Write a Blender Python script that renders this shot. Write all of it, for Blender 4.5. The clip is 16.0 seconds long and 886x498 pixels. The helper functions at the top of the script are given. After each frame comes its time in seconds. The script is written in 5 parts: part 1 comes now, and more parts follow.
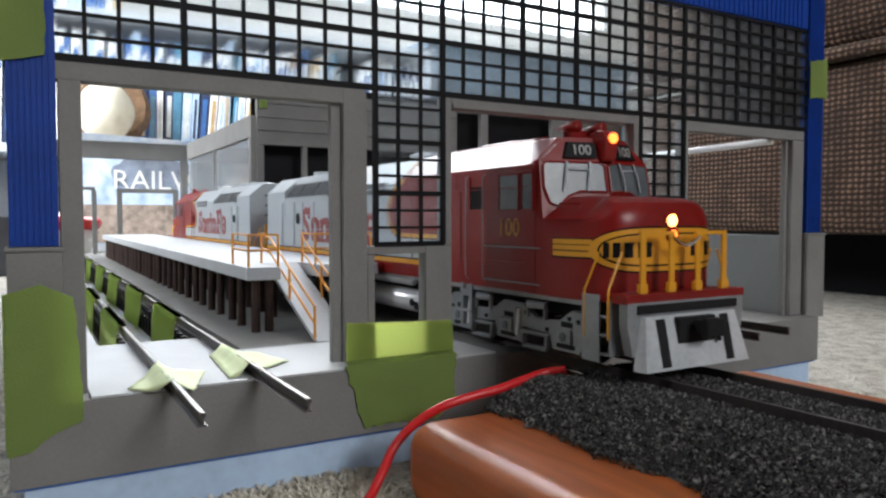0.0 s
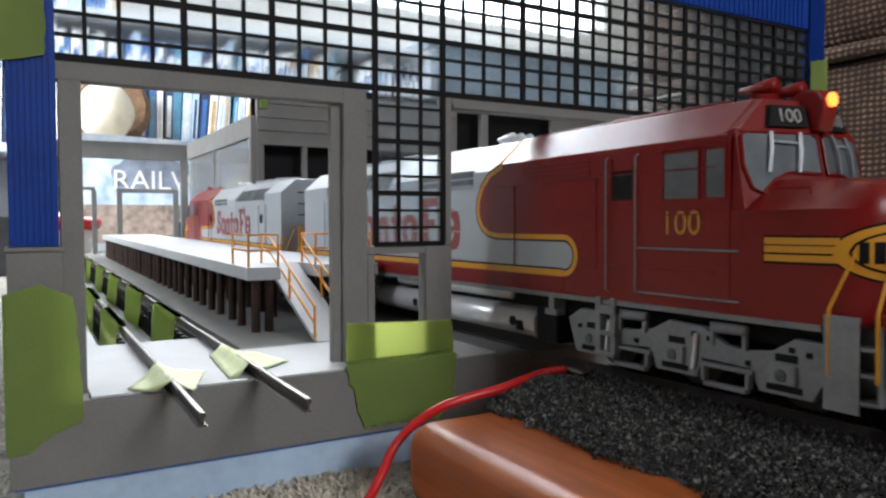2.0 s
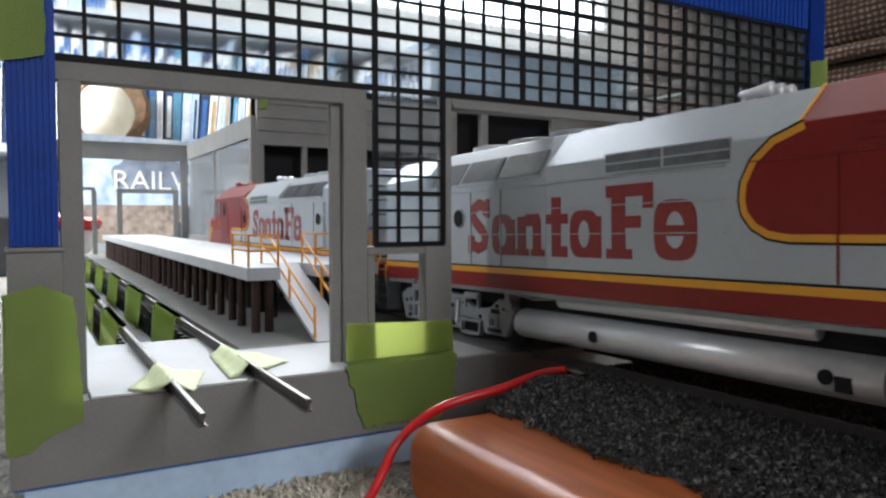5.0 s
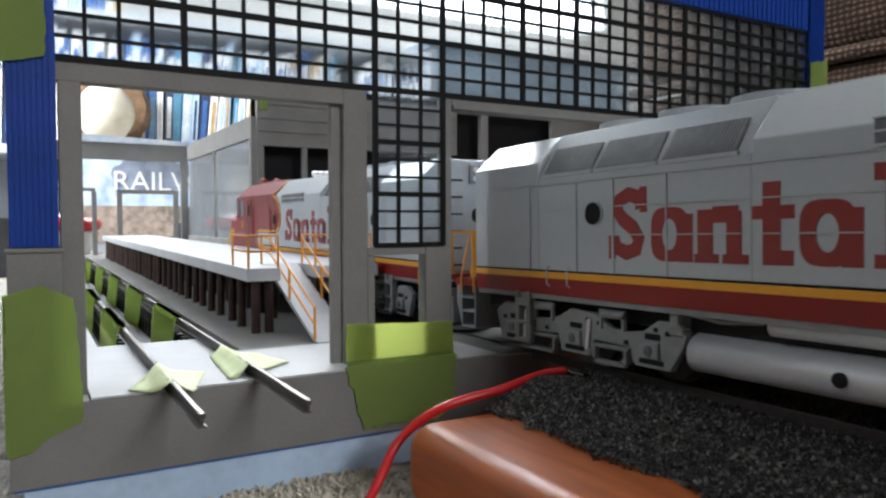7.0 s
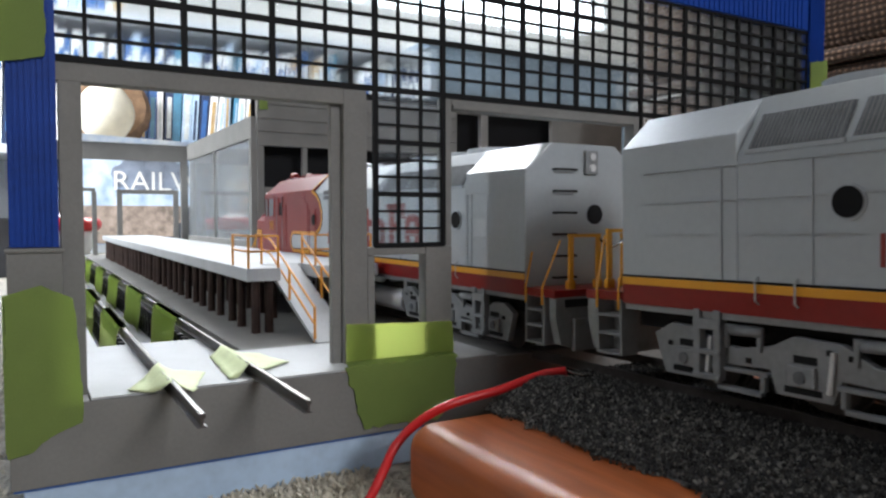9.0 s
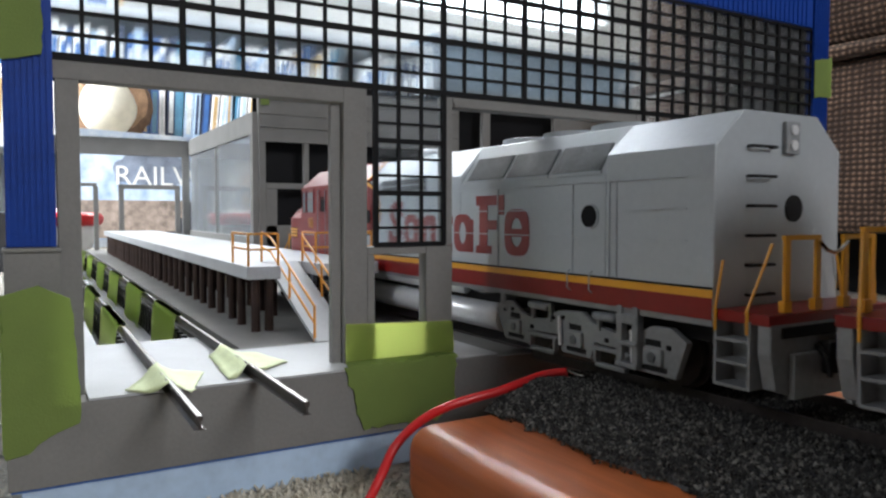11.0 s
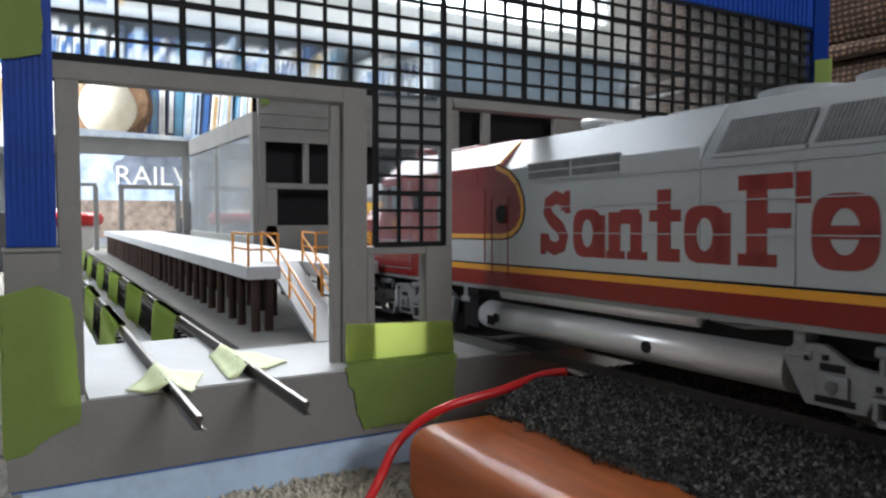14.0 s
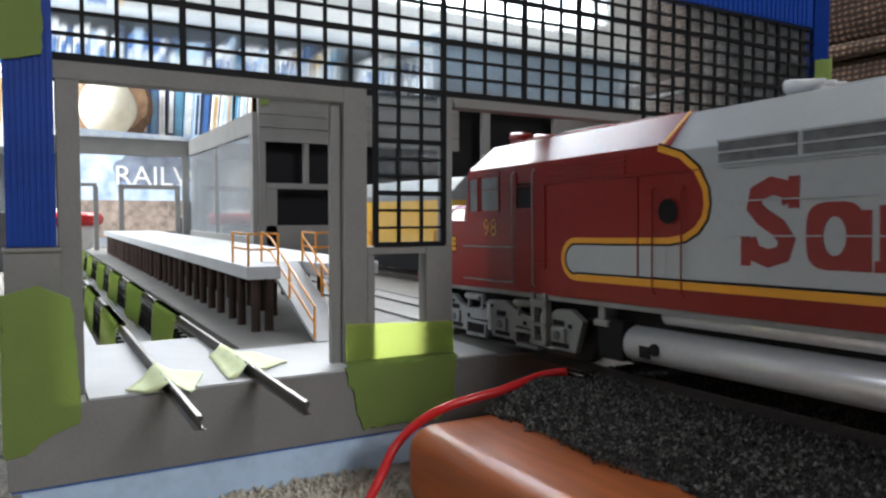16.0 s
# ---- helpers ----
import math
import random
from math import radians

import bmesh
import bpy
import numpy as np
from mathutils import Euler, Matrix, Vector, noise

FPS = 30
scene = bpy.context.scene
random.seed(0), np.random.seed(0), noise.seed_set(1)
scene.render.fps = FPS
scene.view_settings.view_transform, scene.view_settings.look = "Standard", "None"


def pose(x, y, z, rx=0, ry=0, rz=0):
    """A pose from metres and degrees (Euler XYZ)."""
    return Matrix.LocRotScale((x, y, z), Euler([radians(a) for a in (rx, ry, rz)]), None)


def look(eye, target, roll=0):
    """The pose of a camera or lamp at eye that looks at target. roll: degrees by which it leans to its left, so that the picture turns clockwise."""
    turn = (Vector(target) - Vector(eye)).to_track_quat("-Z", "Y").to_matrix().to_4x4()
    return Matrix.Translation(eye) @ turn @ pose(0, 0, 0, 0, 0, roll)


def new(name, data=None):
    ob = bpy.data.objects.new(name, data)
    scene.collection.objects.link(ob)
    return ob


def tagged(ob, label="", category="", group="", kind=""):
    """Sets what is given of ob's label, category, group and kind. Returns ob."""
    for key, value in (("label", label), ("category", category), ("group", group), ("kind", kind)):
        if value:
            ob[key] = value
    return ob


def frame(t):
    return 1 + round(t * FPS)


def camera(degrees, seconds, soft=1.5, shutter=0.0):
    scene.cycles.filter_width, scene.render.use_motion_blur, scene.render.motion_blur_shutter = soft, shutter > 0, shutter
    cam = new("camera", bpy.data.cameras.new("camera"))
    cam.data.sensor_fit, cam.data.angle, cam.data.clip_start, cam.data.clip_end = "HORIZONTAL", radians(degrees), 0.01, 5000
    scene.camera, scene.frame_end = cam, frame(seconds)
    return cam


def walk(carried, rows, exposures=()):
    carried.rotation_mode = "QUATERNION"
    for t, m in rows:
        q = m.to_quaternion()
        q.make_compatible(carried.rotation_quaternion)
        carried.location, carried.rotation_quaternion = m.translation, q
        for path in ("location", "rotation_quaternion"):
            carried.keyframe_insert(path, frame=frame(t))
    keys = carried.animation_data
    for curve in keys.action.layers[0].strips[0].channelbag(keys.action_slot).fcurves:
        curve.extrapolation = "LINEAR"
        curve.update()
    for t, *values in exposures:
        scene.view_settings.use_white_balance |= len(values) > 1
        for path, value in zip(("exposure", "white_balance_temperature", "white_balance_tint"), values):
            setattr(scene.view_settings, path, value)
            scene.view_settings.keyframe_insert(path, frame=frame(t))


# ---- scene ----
MM = 0.001
cam = camera(63.1, 16.0, soft=2.4, shutter=0.4)
EYE_A, EYE_B = (-0.00444, -0.14736, 0.06051), (-0.00355, -0.14661, 0.06149)
POSE_A = look(EYE_A, (0.49676, 0.71690, 0.01741), -0.05)
POSE_A2 = look(EYE_A, (0.49676, 0.71690, 0.01881), -0.05)
POSE_B = look(EYE_B, (0.49495, 0.71891, 0.01278), 0.11)
walk(cam, [(0.0, POSE_A), (4.0, POSE_A), (7.0, POSE_A2), (9.4, POSE_A2), (10.8, POSE_B), (11.3, POSE_B), (16.0, POSE_B)],
     exposures=[(0.0, 0.0), (16.0, 0.0)])

# ---- light: daylight through the room's windows, plus an added shelf lamp ----
world = bpy.data.worlds.new("world")
scene.world = world
world.use_nodes = True
wn = world.node_tree
sky = wn.nodes.new("ShaderNodeTexSky")
sky.sky_type, sky.sun_disc = "NISHITA", False
sky.sun_elevation, sky.sun_rotation = radians(40), radians(20)
wn.links.new(sky.outputs[0], wn.nodes["Background"].inputs[0])
wn.nodes["Background"].inputs[1].default_value = 0.12


def area_lamp(name, eye, target, sx, sy, watts, colour=(0.93, 0.97, 1.0), spread=180):
    d = bpy.data.lights.new(name, "AREA")
    d.shape, d.size, d.size_y, d.energy, d.color = "RECTANGLE", sx, sy, watts, colour
    d.spread = radians(spread)
    ob = new(name, d)
    ob.matrix_world = look(eye, target)
    return ob


area_lamp("back_window_light", (1.05, 2.16, 1.42), (0.4, 0.3, 0.0), 1.9, 1.0, 165, (0.91, 0.955, 1.0))
area_lamp("front_window_light", (0.32, -1.42, 0.78), (0.1, 0.1, 0.03), 0.5, 0.45, 12.5, (0.97, 0.97, 0.97))
# Unseen fill lamp added at the west wall, narrowed to brighten the bookshelf.
area_lamp("shelf_fill_light", (-1.42, 0.60, 1.2), (0.2, 1.2, 0.22), 0.9, 0.8, 26, (0.91, 0.955, 1.0), 65)


# ---- materials ----
def mat(name, col, rough=0.5, metal=0.0, var=0.10, scale=60.0, fine=900.0, bump=0.0, vary=0.0, spec=0.5, col2=None, coat=0.0):
    """Paint, plastic, wood or cloth with variation at two scales; sizes in metres."""
    m = bpy.data.materials.new(name)
    m.use_nodes = True
    nt = m.node_tree
    b = nt.nodes["Principled BSDF"]
    b.inputs["Roughness"].default_value, b.inputs["Metallic"].default_value = rough, metal
    b.inputs["Specular IOR Level"].default_value = spec
    b.inputs["Coat Weight"].default_value = coat
    tc = nt.nodes.new("ShaderNodeTexCoord")
    n1, n2 = nt.nodes.new("ShaderNodeTexNoise"), nt.nodes.new("ShaderNodeTexNoise")
    n1.inputs["Scale"].default_value, n2.inputs["Scale"].default_value = scale, fine
    n1.inputs["Detail"].default_value = 5
    for n in (n1, n2):
        nt.links.new(tc.outputs["Object"], n.inputs["Vector"])
    add = nt.nodes.new("ShaderNodeMath")
    add.operation = "MULTIPLY_ADD"
    add.inputs[1].default_value = 0.35
    nt.links.new(n2.outputs[0], add.inputs[0])
    sub = nt.nodes.new("ShaderNodeMath")
    sub.operation = "MULTIPLY"
    sub.inputs[1].default_value = 0.65
    nt.links.new(n1.outputs[0], sub.inputs[0])
    nt.links.new(sub.outputs[0], add.inputs[2])
    last = add.outputs[0]
    if vary:
        oi = nt.nodes.new("ShaderNodeObjectInfo")
        av = nt.nodes.new("ShaderNodeMath")
        av.operation = "MULTIPLY_ADD"
        av.inputs[1].default_value = vary
        nt.links.new(oi.outputs["Random"], av.inputs[0])
        nt.links.new(last, av.inputs[2])
        last = av.outputs[0]
    r = nt.nodes.new("ShaderNodeValToRGB")
    c2 = col2 or tuple(min(1.0, c * (1 + var)) for c in col)
    c1 = col if col2 else tuple(c * (1 - var) for c in col)
    r.color_ramp.elements[0].position, r.color_ramp.elements[0].color = 0.36, (*c1, 1)
    r.color_ramp.elements[1].position, r.color_ramp.elements[1].color = 0.64, (*c2, 1)
    nt.links.new(last, r.inputs[0])
    nt.links.new(r.outputs[0], b.inputs["Base Color"])
    if bump:
        bp = nt.nodes.new("ShaderNodeBump")
        bp.inputs["Strength"].default_value, bp.inputs["Distance"].default_value = 1.0, bump
        nt.links.new(n2.outputs[0], bp.inputs["Height"])
        nt.links.new(bp.outputs[0], b.inputs["Normal"])
    return m


def grain(m, stretch):
    """Draw a material's pattern out along one axis."""
    nt = m.node_tree
    mp = nt.nodes.new("ShaderNodeMapping")
    mp.inputs["Scale"].default_value = stretch
    for n in nt.nodes:
        if n.type == "TEX_NOISE":
            nt.links.new(nt.nodes["Texture Coordinate"].outputs["Object"], mp.inputs["Vector"])
            nt.links.new(mp.outputs[0], n.inputs["Vector"])


def weave(m, scale):
    """Basket weave: crossed threads as colour and relief."""
    nt = m.node_tree
    b = nt.nodes["Principled BSDF"]
    tc = nt.nodes["Texture Coordinate"]
    ws = []
    for ax, k in (("Y", 1.0), ("Z", 1.15)):
        w = nt.nodes.new("ShaderNodeTexWave")
        w.bands_direction = ax
        w.inputs["Scale"].default_value = scale * k
        w.inputs["Distortion"].default_value = 2.2
        w.inputs["Detail Scale"].default_value = 2.0
        nt.links.new(tc.outputs["Object"], w.inputs["Vector"])
        ws.append(w)
    p1, p2 = nt.nodes.new("ShaderNodeMath"), nt.nodes.new("ShaderNodeMath")
    p1.operation, p2.operation = "MAXIMUM", "MULTIPLY"
    nt.links.new(ws[0].outputs["Fac"], p1.inputs[0])
    p1.inputs[1].default_value = 0.25
    nt.links.new(p1.outputs[0], p2.inputs[0])
    nt.links.new(ws[1].outputs["Fac"], p2.inputs[1])
    mx = nt.nodes.new("ShaderNodeMix")
    mx.data_type = "RGBA"
    nt.links.new(p2.outputs[0], mx.inputs[0])
    mx.inputs[6].default_value = (0.028, 0.015, 0.010, 1)
    src = b.inputs["Base Color"].links[0].from_socket
    bright = nt.nodes.new("ShaderNodeVectorMath")
    bright.operation = "SCALE"
    bright.inputs[3].default_value = 2.2
    nt.links.new(src, bright.inputs[0])
    nt.links.new(bright.outputs[0], mx.inputs[7])
    nt.links.new(mx.outputs[2], b.inputs["Base Color"])
    bp = nt.nodes.new("ShaderNodeBump")
    bp.inputs["Strength"].default_value, bp.inputs["Distance"].default_value = 1.0, 0.0012
    nt.links.new(p2.outputs[0], bp.inputs["Height"])
    nt.links.new(bp.outputs[0], b.inputs["Normal"])


def glow(name, col, strength):
    m = bpy.data.materials.new(name)
    m.use_nodes = True
    b = m.node_tree.nodes["Principled BSDF"]
    b.inputs["Base Color"].default_value = (*col, 1)
    b.inputs["Emission Color"].default_value = (*col, 1)
    b.inputs["Emission Strength"].default_value = strength
    return m


def glass(name, tint, rough, amount, haze=0.0, blur=0.0):
    """Clear plastic sheet: lets light through, with a gloss; milky haze paints in reflections."""
    m = bpy.data.materials.new(name)
    m.use_nodes = True
    nt = m.node_tree
    out = nt.nodes["Material Output"]
    b = nt.nodes["Principled BSDF"]
    b.inputs["Base Color"].default_value = (0.7, 0.75, 0.8, 1)
    b.inputs["Roughness"].default_value = 0.5
    tr, gl = nt.nodes.new("ShaderNodeBsdfTransparent"), nt.nodes.new("ShaderNodeBsdfGlossy")
    tr.inputs[0].default_value = (*tint, 1)
    gl.inputs["Roughness"].default_value = rough
    fr = nt.nodes.new("ShaderNodeFresnel")
    fr.inputs[0].default_value = amount
    mx, mh = nt.nodes.new("ShaderNodeMixShader"), nt.nodes.new("ShaderNodeMixShader")
    mh.inputs[0].default_value = haze
    clear = tr.outputs[0]
    if blur:
        rf, mb = nt.nodes.new("ShaderNodeBsdfRefraction"), nt.nodes.new("ShaderNodeMixShader")
        rf.inputs["Color"].default_value = (*tint, 1)
        rf.inputs["IOR"].default_value = 1.02
        rf.inputs["Roughness"].default_value = 0.25
        mb.inputs[0].default_value = blur
        nt.links.new(clear, mb.inputs[1])
        nt.links.new(rf.outputs[0], mb.inputs[2])
        clear = mb.outputs[0]
    nt.links.new(clear, mh.inputs[1])
    nt.links.new(b.outputs[0], mh.inputs[2])
    nt.links.new(fr.outputs[0], mx.inputs[0])
    nt.links.new(mh.outputs[0], mx.inputs[1])
    nt.links.new(gl.outputs[0], mx.inputs[2])
    nt.links.new(mx.outputs[0], out.inputs[0])
    return m


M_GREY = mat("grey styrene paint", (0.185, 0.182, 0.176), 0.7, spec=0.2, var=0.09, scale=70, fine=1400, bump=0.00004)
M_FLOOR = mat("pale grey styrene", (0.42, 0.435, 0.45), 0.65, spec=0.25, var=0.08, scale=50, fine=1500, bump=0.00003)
M_PANEL = mat("mid grey styrene", (0.20, 0.21, 0.205), 0.6, spec=0.25, var=0.08, scale=50, fine=1500)
M_BLUE = mat("blue corrugated paint", (0.004, 0.038, 0.25), 0.5, var=0.14, scale=80, fine=900, spec=0.2)
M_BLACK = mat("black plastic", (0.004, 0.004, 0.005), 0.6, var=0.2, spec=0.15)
M_TAPE = mat("green masking tape", (0.21, 0.29, 0.075), 0.75, var=0.10, scale=150, fine=2600, bump=0.00012)
def let_through(m, col, share):
    """Thin tape: part of the light passes through it."""
    nt = m.node_tree
    t, mx = nt.nodes.new("ShaderNodeBsdfTranslucent"), nt.nodes.new("ShaderNodeMixShader")
    t.inputs[0].default_value = (*col, 1)
    mx.inputs[0].default_value = share
    nt.links.new(nt.nodes["Principled BSDF"].outputs[0], mx.inputs[1])
    nt.links.new(t.outputs[0], mx.inputs[2])
    nt.links.new(mx.outputs[0], nt.nodes["Material Output"].inputs[0])


# Lighter copy of the masking tape: backlight is put into its colour.
M_TAPELIT = mat("tape with painted backlight", (0.36, 0.46, 0.17), 0.75, var=0.10, scale=150, fine=2600, bump=0.00012)
let_through(M_TAPELIT, (0.85, 0.92, 0.45), 0.8)
let_through(M_TAPE, (0.50, 0.60, 0.22), 0.4)
M_RED = mat("red model paint", (0.17, 0.0055, 0.0045), 0.33, var=0.12, scale=40, fine=700, spec=0.32)
M_SILVER = mat("silver grey paint", (0.33, 0.36, 0.385), 0.34, metal=0.12, var=0.05, scale=40, fine=900)
M_TANK = mat("silver tank paint", (0.62, 0.63, 0.65), 0.3, metal=0.35, var=0.08, scale=60, fine=900)
M_TRUCK = mat("grey truck paint", (0.20, 0.21, 0.22), 0.5, metal=0.1, var=0.15, scale=150, fine=900)
M_YELLOW = mat("yellow stripe paint", (0.60, 0.27, 0.010), 0.4, var=0.05)
M_RAILING = mat("orange railing paint", (0.62, 0.25, 0.03), 0.5, var=0.15)
M_LETTER = mat("red lettering paint", (0.19, 0.012, 0.010), 0.4, var=0.08)
M_DIGIT = mat("dim number board digits", (0.30, 0.30, 0.29), 0.5)
M_DARK = mat("dark underframe", (0.009, 0.009, 0.010), 0.7, var=0.3, spec=0.2)
M_GRILLE = mat("dark grille", (0.10, 0.107, 0.115), 0.5, metal=0.2, var=0.3, scale=300)
M_GOLD = mat("dull gold digits", (0.42, 0.20, 0.02), 0.5, var=0.1)
M_STEEL = mat("nickel rail", (0.42, 0.40, 0.37), 0.25, metal=1.0, var=0.15)
M_RAILSIDE = mat("dark rail side", (0.05, 0.042, 0.04), 0.5, metal=0.4, var=0.3)
M_PILE = mat("dark brown timber", (0.030, 0.012, 0.008), 0.7, var=0.35, scale=200)
M_WOOD = mat("orange varnished wood", (0.29, 0.072, 0.014), 0.38, var=0.42, scale=34, fine=500, bump=0.00010, spec=0.35)
grain(M_WOOD, (1.0, 0.09, 1.0))
M_BALLAST = mat("grey ballast", (0.04, 0.04, 0.042), 0.9, var=0.75, scale=500, fine=1500, vary=0.3)
M_TIE = mat("black tie plastic", (0.015, 0.013, 0.012), 0.7, var=0.3)
M_CARPET = mat("pale speckled carpet", (0.34, 0.31, 0.26), 0.95, scale=150, fine=620, bump=0.004, col2=(0.66, 0.63, 0.56))
M_COUCH = mat("brown woven upholstery", (0.045, 0.026, 0.018), 0.9, scale=60, fine=900, bump=0.0002, col2=(0.15, 0.092, 0.062))
weave(M_COUCH, 80)
M_FOAM = mat("pale blue foam board", (0.42, 0.55, 0.72), 0.7, var=0.12, scale=40, fine=500)
M_FOAMTOP = mat("deep blue card", (0.03, 0.12, 0.42), 0.6, var=0.2)
M_CABLE = mat("red cable insulation", (0.52, 0.012, 0.015), 0.35, var=0.08)
# For the unseen south, west and east walls: kept dark to cut bounce light.
M_DIM = mat("dark brown unseen wall", (0.10, 0.075, 0.055), 0.6, var=0.15, scale=6, fine=150)
M_WALL = mat("pale room wall", (0.55, 0.54, 0.52), 0.8, var=0.05, scale=4, fine=200)
M_CABINET = mat("grey blue cabinet paint", (0.13, 0.17, 0.21), 0.45, var=0.3, scale=14, fine=120)
M_WHITE = mat("white plastic", (0.75, 0.76, 0.76), 0.5, var=0.06)
M_SHELF = mat("pale shelf board", (0.55, 0.58, 0.62), 0.5, var=0.1, scale=12, fine=200)
M_SHELFDARK = mat("dark shelf back", (0.03, 0.03, 0.035), 0.7, var=0.3)
# The haze share adds a pale colour in place of reflections on the sheets.
M_MILKY = glass("milky glazing", (0.85, 0.90, 0.90), 0.08, 1.35, 0.26)
M_FILM = glass("smeared glazing film", (0.93, 0.96, 0.98), 0.08, 1.3, 0.035, 0.4)
# Opaque grey: reflections and the cab seen through are put into the colour.
M_CABGLASS = mat("opaque reflection-grey cab glass", (0.09, 0.105, 0.115), 0.3, var=0.3, scale=90, fine=300, spec=0.6)
M_LAMP = glow("warm headlight", (1.0, 0.20, 0.03), 3.6)
M_LAMPHOT = glow("hot headlight core", (1.0, 0.46, 0.12), 6.0)
M_PANE = glow("daylit window pane", (0.93, 0.97, 1.0), 6.5)


# ---- mesh helpers; all sizes in millimetres ----
def add_box(bm, x0, x1, y0, y1, z0, z1):
    vs = [bm.verts.new((x * MM, y * MM, z * MM)) for x in (x0, x1) for y in (y0, y1) for z in (z0, z1)]
    for f in ((0, 1, 3, 2), (4, 6, 7, 5), (0, 4, 5, 1), (2, 3, 7, 6), (0, 2, 6, 4), (1, 5, 7, 3)):
        bm.faces.new([vs[i] for i in f])
    return vs


def box(x0, x1, y0, y1, z0, z1, bevel=0.0):
    bm = bmesh.new()
    add_box(bm, x0, x1, y0, y1, z0, z1)
    bmesh.ops.recalc_face_normals(bm, faces=bm.faces)
    if bevel:
        bmesh.ops.bevel(bm, geom=bm.edges[:], offset=bevel * MM, segments=2, affect="EDGES", profile=0.6)
    return bm


def boxes(rows, bevel=0.0):
    bm = bmesh.new()
    for r in rows:
        add_box(bm, *r)
    bmesh.ops.recalc_face_normals(bm, faces=bm.faces)
    if bevel:
        bmesh.ops.bevel(bm, geom=bm.edges[:], offset=bevel * MM, segments=1, affect="EDGES")
    return bm


def prism(pts, axis, a, b, bevel=0.0):
    """A polygon drawn in the two other axes, thickened along one axis from a to b."""
    bm = bmesh.new()

    def at(p, c):
        u, v = p
        return {"x": (c, u, v), "y": (u, c, v), "z": (u, v, c)}[axis]
    va = [bm.verts.new([k * MM for k in at(p, a)]) for p in pts]
    vb = [bm.verts.new([k * MM for k in at(p, b)]) for p in pts]
    bm.faces.new(va), bm.faces.new(vb[::-1])
    for i in range(len(pts)):
        j = (i + 1) % len(pts)
        bm.faces.new((va[i], vb[i], vb[j], va[j]))
    bmesh.ops.recalc_face_normals(bm, faces=bm.faces)
    if bevel:
        bmesh.ops.bevel(bm, geom=bm.edges[:], offset=bevel * MM, segments=2, affect="EDGES", profile=0.6)
    return bm


def hull(corners):
    """A solid with eight corners: bottom four, then top four, in the same order."""
    bm = bmesh.new()
    v = [bm.verts.new([k * MM for k in c]) for c in corners]
    for f in ((3, 2, 1, 0), (4, 5, 6, 7), (0, 1, 5, 4), (1, 2, 6, 5), (2, 3, 7, 6), (3, 0, 4, 7)):
        bm.faces.new([v[i] for i in f])
    bmesh.ops.recalc_face_normals(bm, faces=bm.faces)
    return bm


def loft(low, high):
    """A solid between two rings of corners in the same order."""
    bm = bmesh.new()
    a, b = [[bm.verts.new([k * MM for k in c]) for c in ring] for ring in (low, high)]
    bm.faces.new(a[::-1]), bm.faces.new(b)
    for i in range(len(a)):
        j = (i + 1) % len(a)
        bm.faces.new((a[i], a[j], b[j], b[i]))
    bmesh.ops.recalc_face_normals(bm, faces=bm.faces)
    return bm


def tube(path, r, seg=8, bm=None):
    bm = bm or bmesh.new()
    pts = [Vector(p) * MM for p in path]
    rings = []
    for i, p in enumerate(pts):
        d = (pts[min(i + 1, len(pts) - 1)] - pts[max(i - 1, 0)]).normalized()
        s = d.orthogonal().normalized() if not rings else (rings[-1][1] - d * rings[-1][1].dot(d)).normalized()
        t = d.cross(s)
        rings.append(([bm.verts.new(p + (s * math.cos(a) + t * math.sin(a)) * r * MM) for a in [2 * math.pi * k / seg for k in range(seg)]], s))
    for (a, _), (b, _) in zip(rings, rings[1:]):
        for k in range(seg):
            bm.faces.new((a[k], a[(k + 1) % seg], b[(k + 1) % seg], b[k]))
    bm.faces.new(rings[0][0][::-1]), bm.faces.new(rings[-1][0])
    bmesh.ops.recalc_face_normals(bm, faces=bm.faces)
    return bm


def disc(c, r, axis, depth, seg=20, r2=None):
    c = Vector(c)
    d = {"x": Vector((1, 0, 0)), "y": Vector((0, 1, 0)), "z": Vector((0, 0, 1))}[axis]
    bm = bmesh.new()
    s = d.orthogonal().normalized()
    t = d.cross(s)
    ra = [bm.verts.new((c + (s * math.cos(a) + t * math.sin(a)) * r) * MM) for a in [2 * math.pi * k / seg for k in range(seg)]]
    rb = [bm.verts.new((c + d * depth + (s * math.cos(a) + t * math.sin(a)) * (r2 or r)) * MM) for a in [2 * math.pi * k / seg for k in range(seg)]]
    for k in range(seg):
        bm.faces.new((ra[k], ra[(k + 1) % seg], rb[(k + 1) % seg], rb[k]))
    bm.faces.new(ra[::-1]), bm.faces.new(rb)
    bmesh.ops.recalc_face_normals(bm, faces=bm.faces)
    return bm


def part(name, bm, material, parent=None, label="", smooth=False):
    me = bpy.data.meshes.new(name)
    bm.to_mesh(me)
    bm.free()
    me.materials.append(material)
    if smooth:
        for p in me.polygons:
            p.use_smooth = True
    ob = new(name, me)
    if parent:
        ob.parent = parent
    return tagged(ob, label)


def soft_edges(ob, degrees):
    """Keep edges sharper than the angle crisp on a smooth mesh."""
    bm = bmesh.new()
    bm.from_mesh(ob.data)
    for e in bm.edges:
        e.smooth = e.calc_face_angle(0.0) < radians(degrees)
    bm.to_mesh(ob.data)
    bm.free()


def thing(name, label, category, at=(0, 0, 0), group="", kind=""):
    ob = new(name)
    ob.location = Vector(at) * MM
    ob.empty_display_size = 0.01
    return tagged(ob, label, category, group, kind)


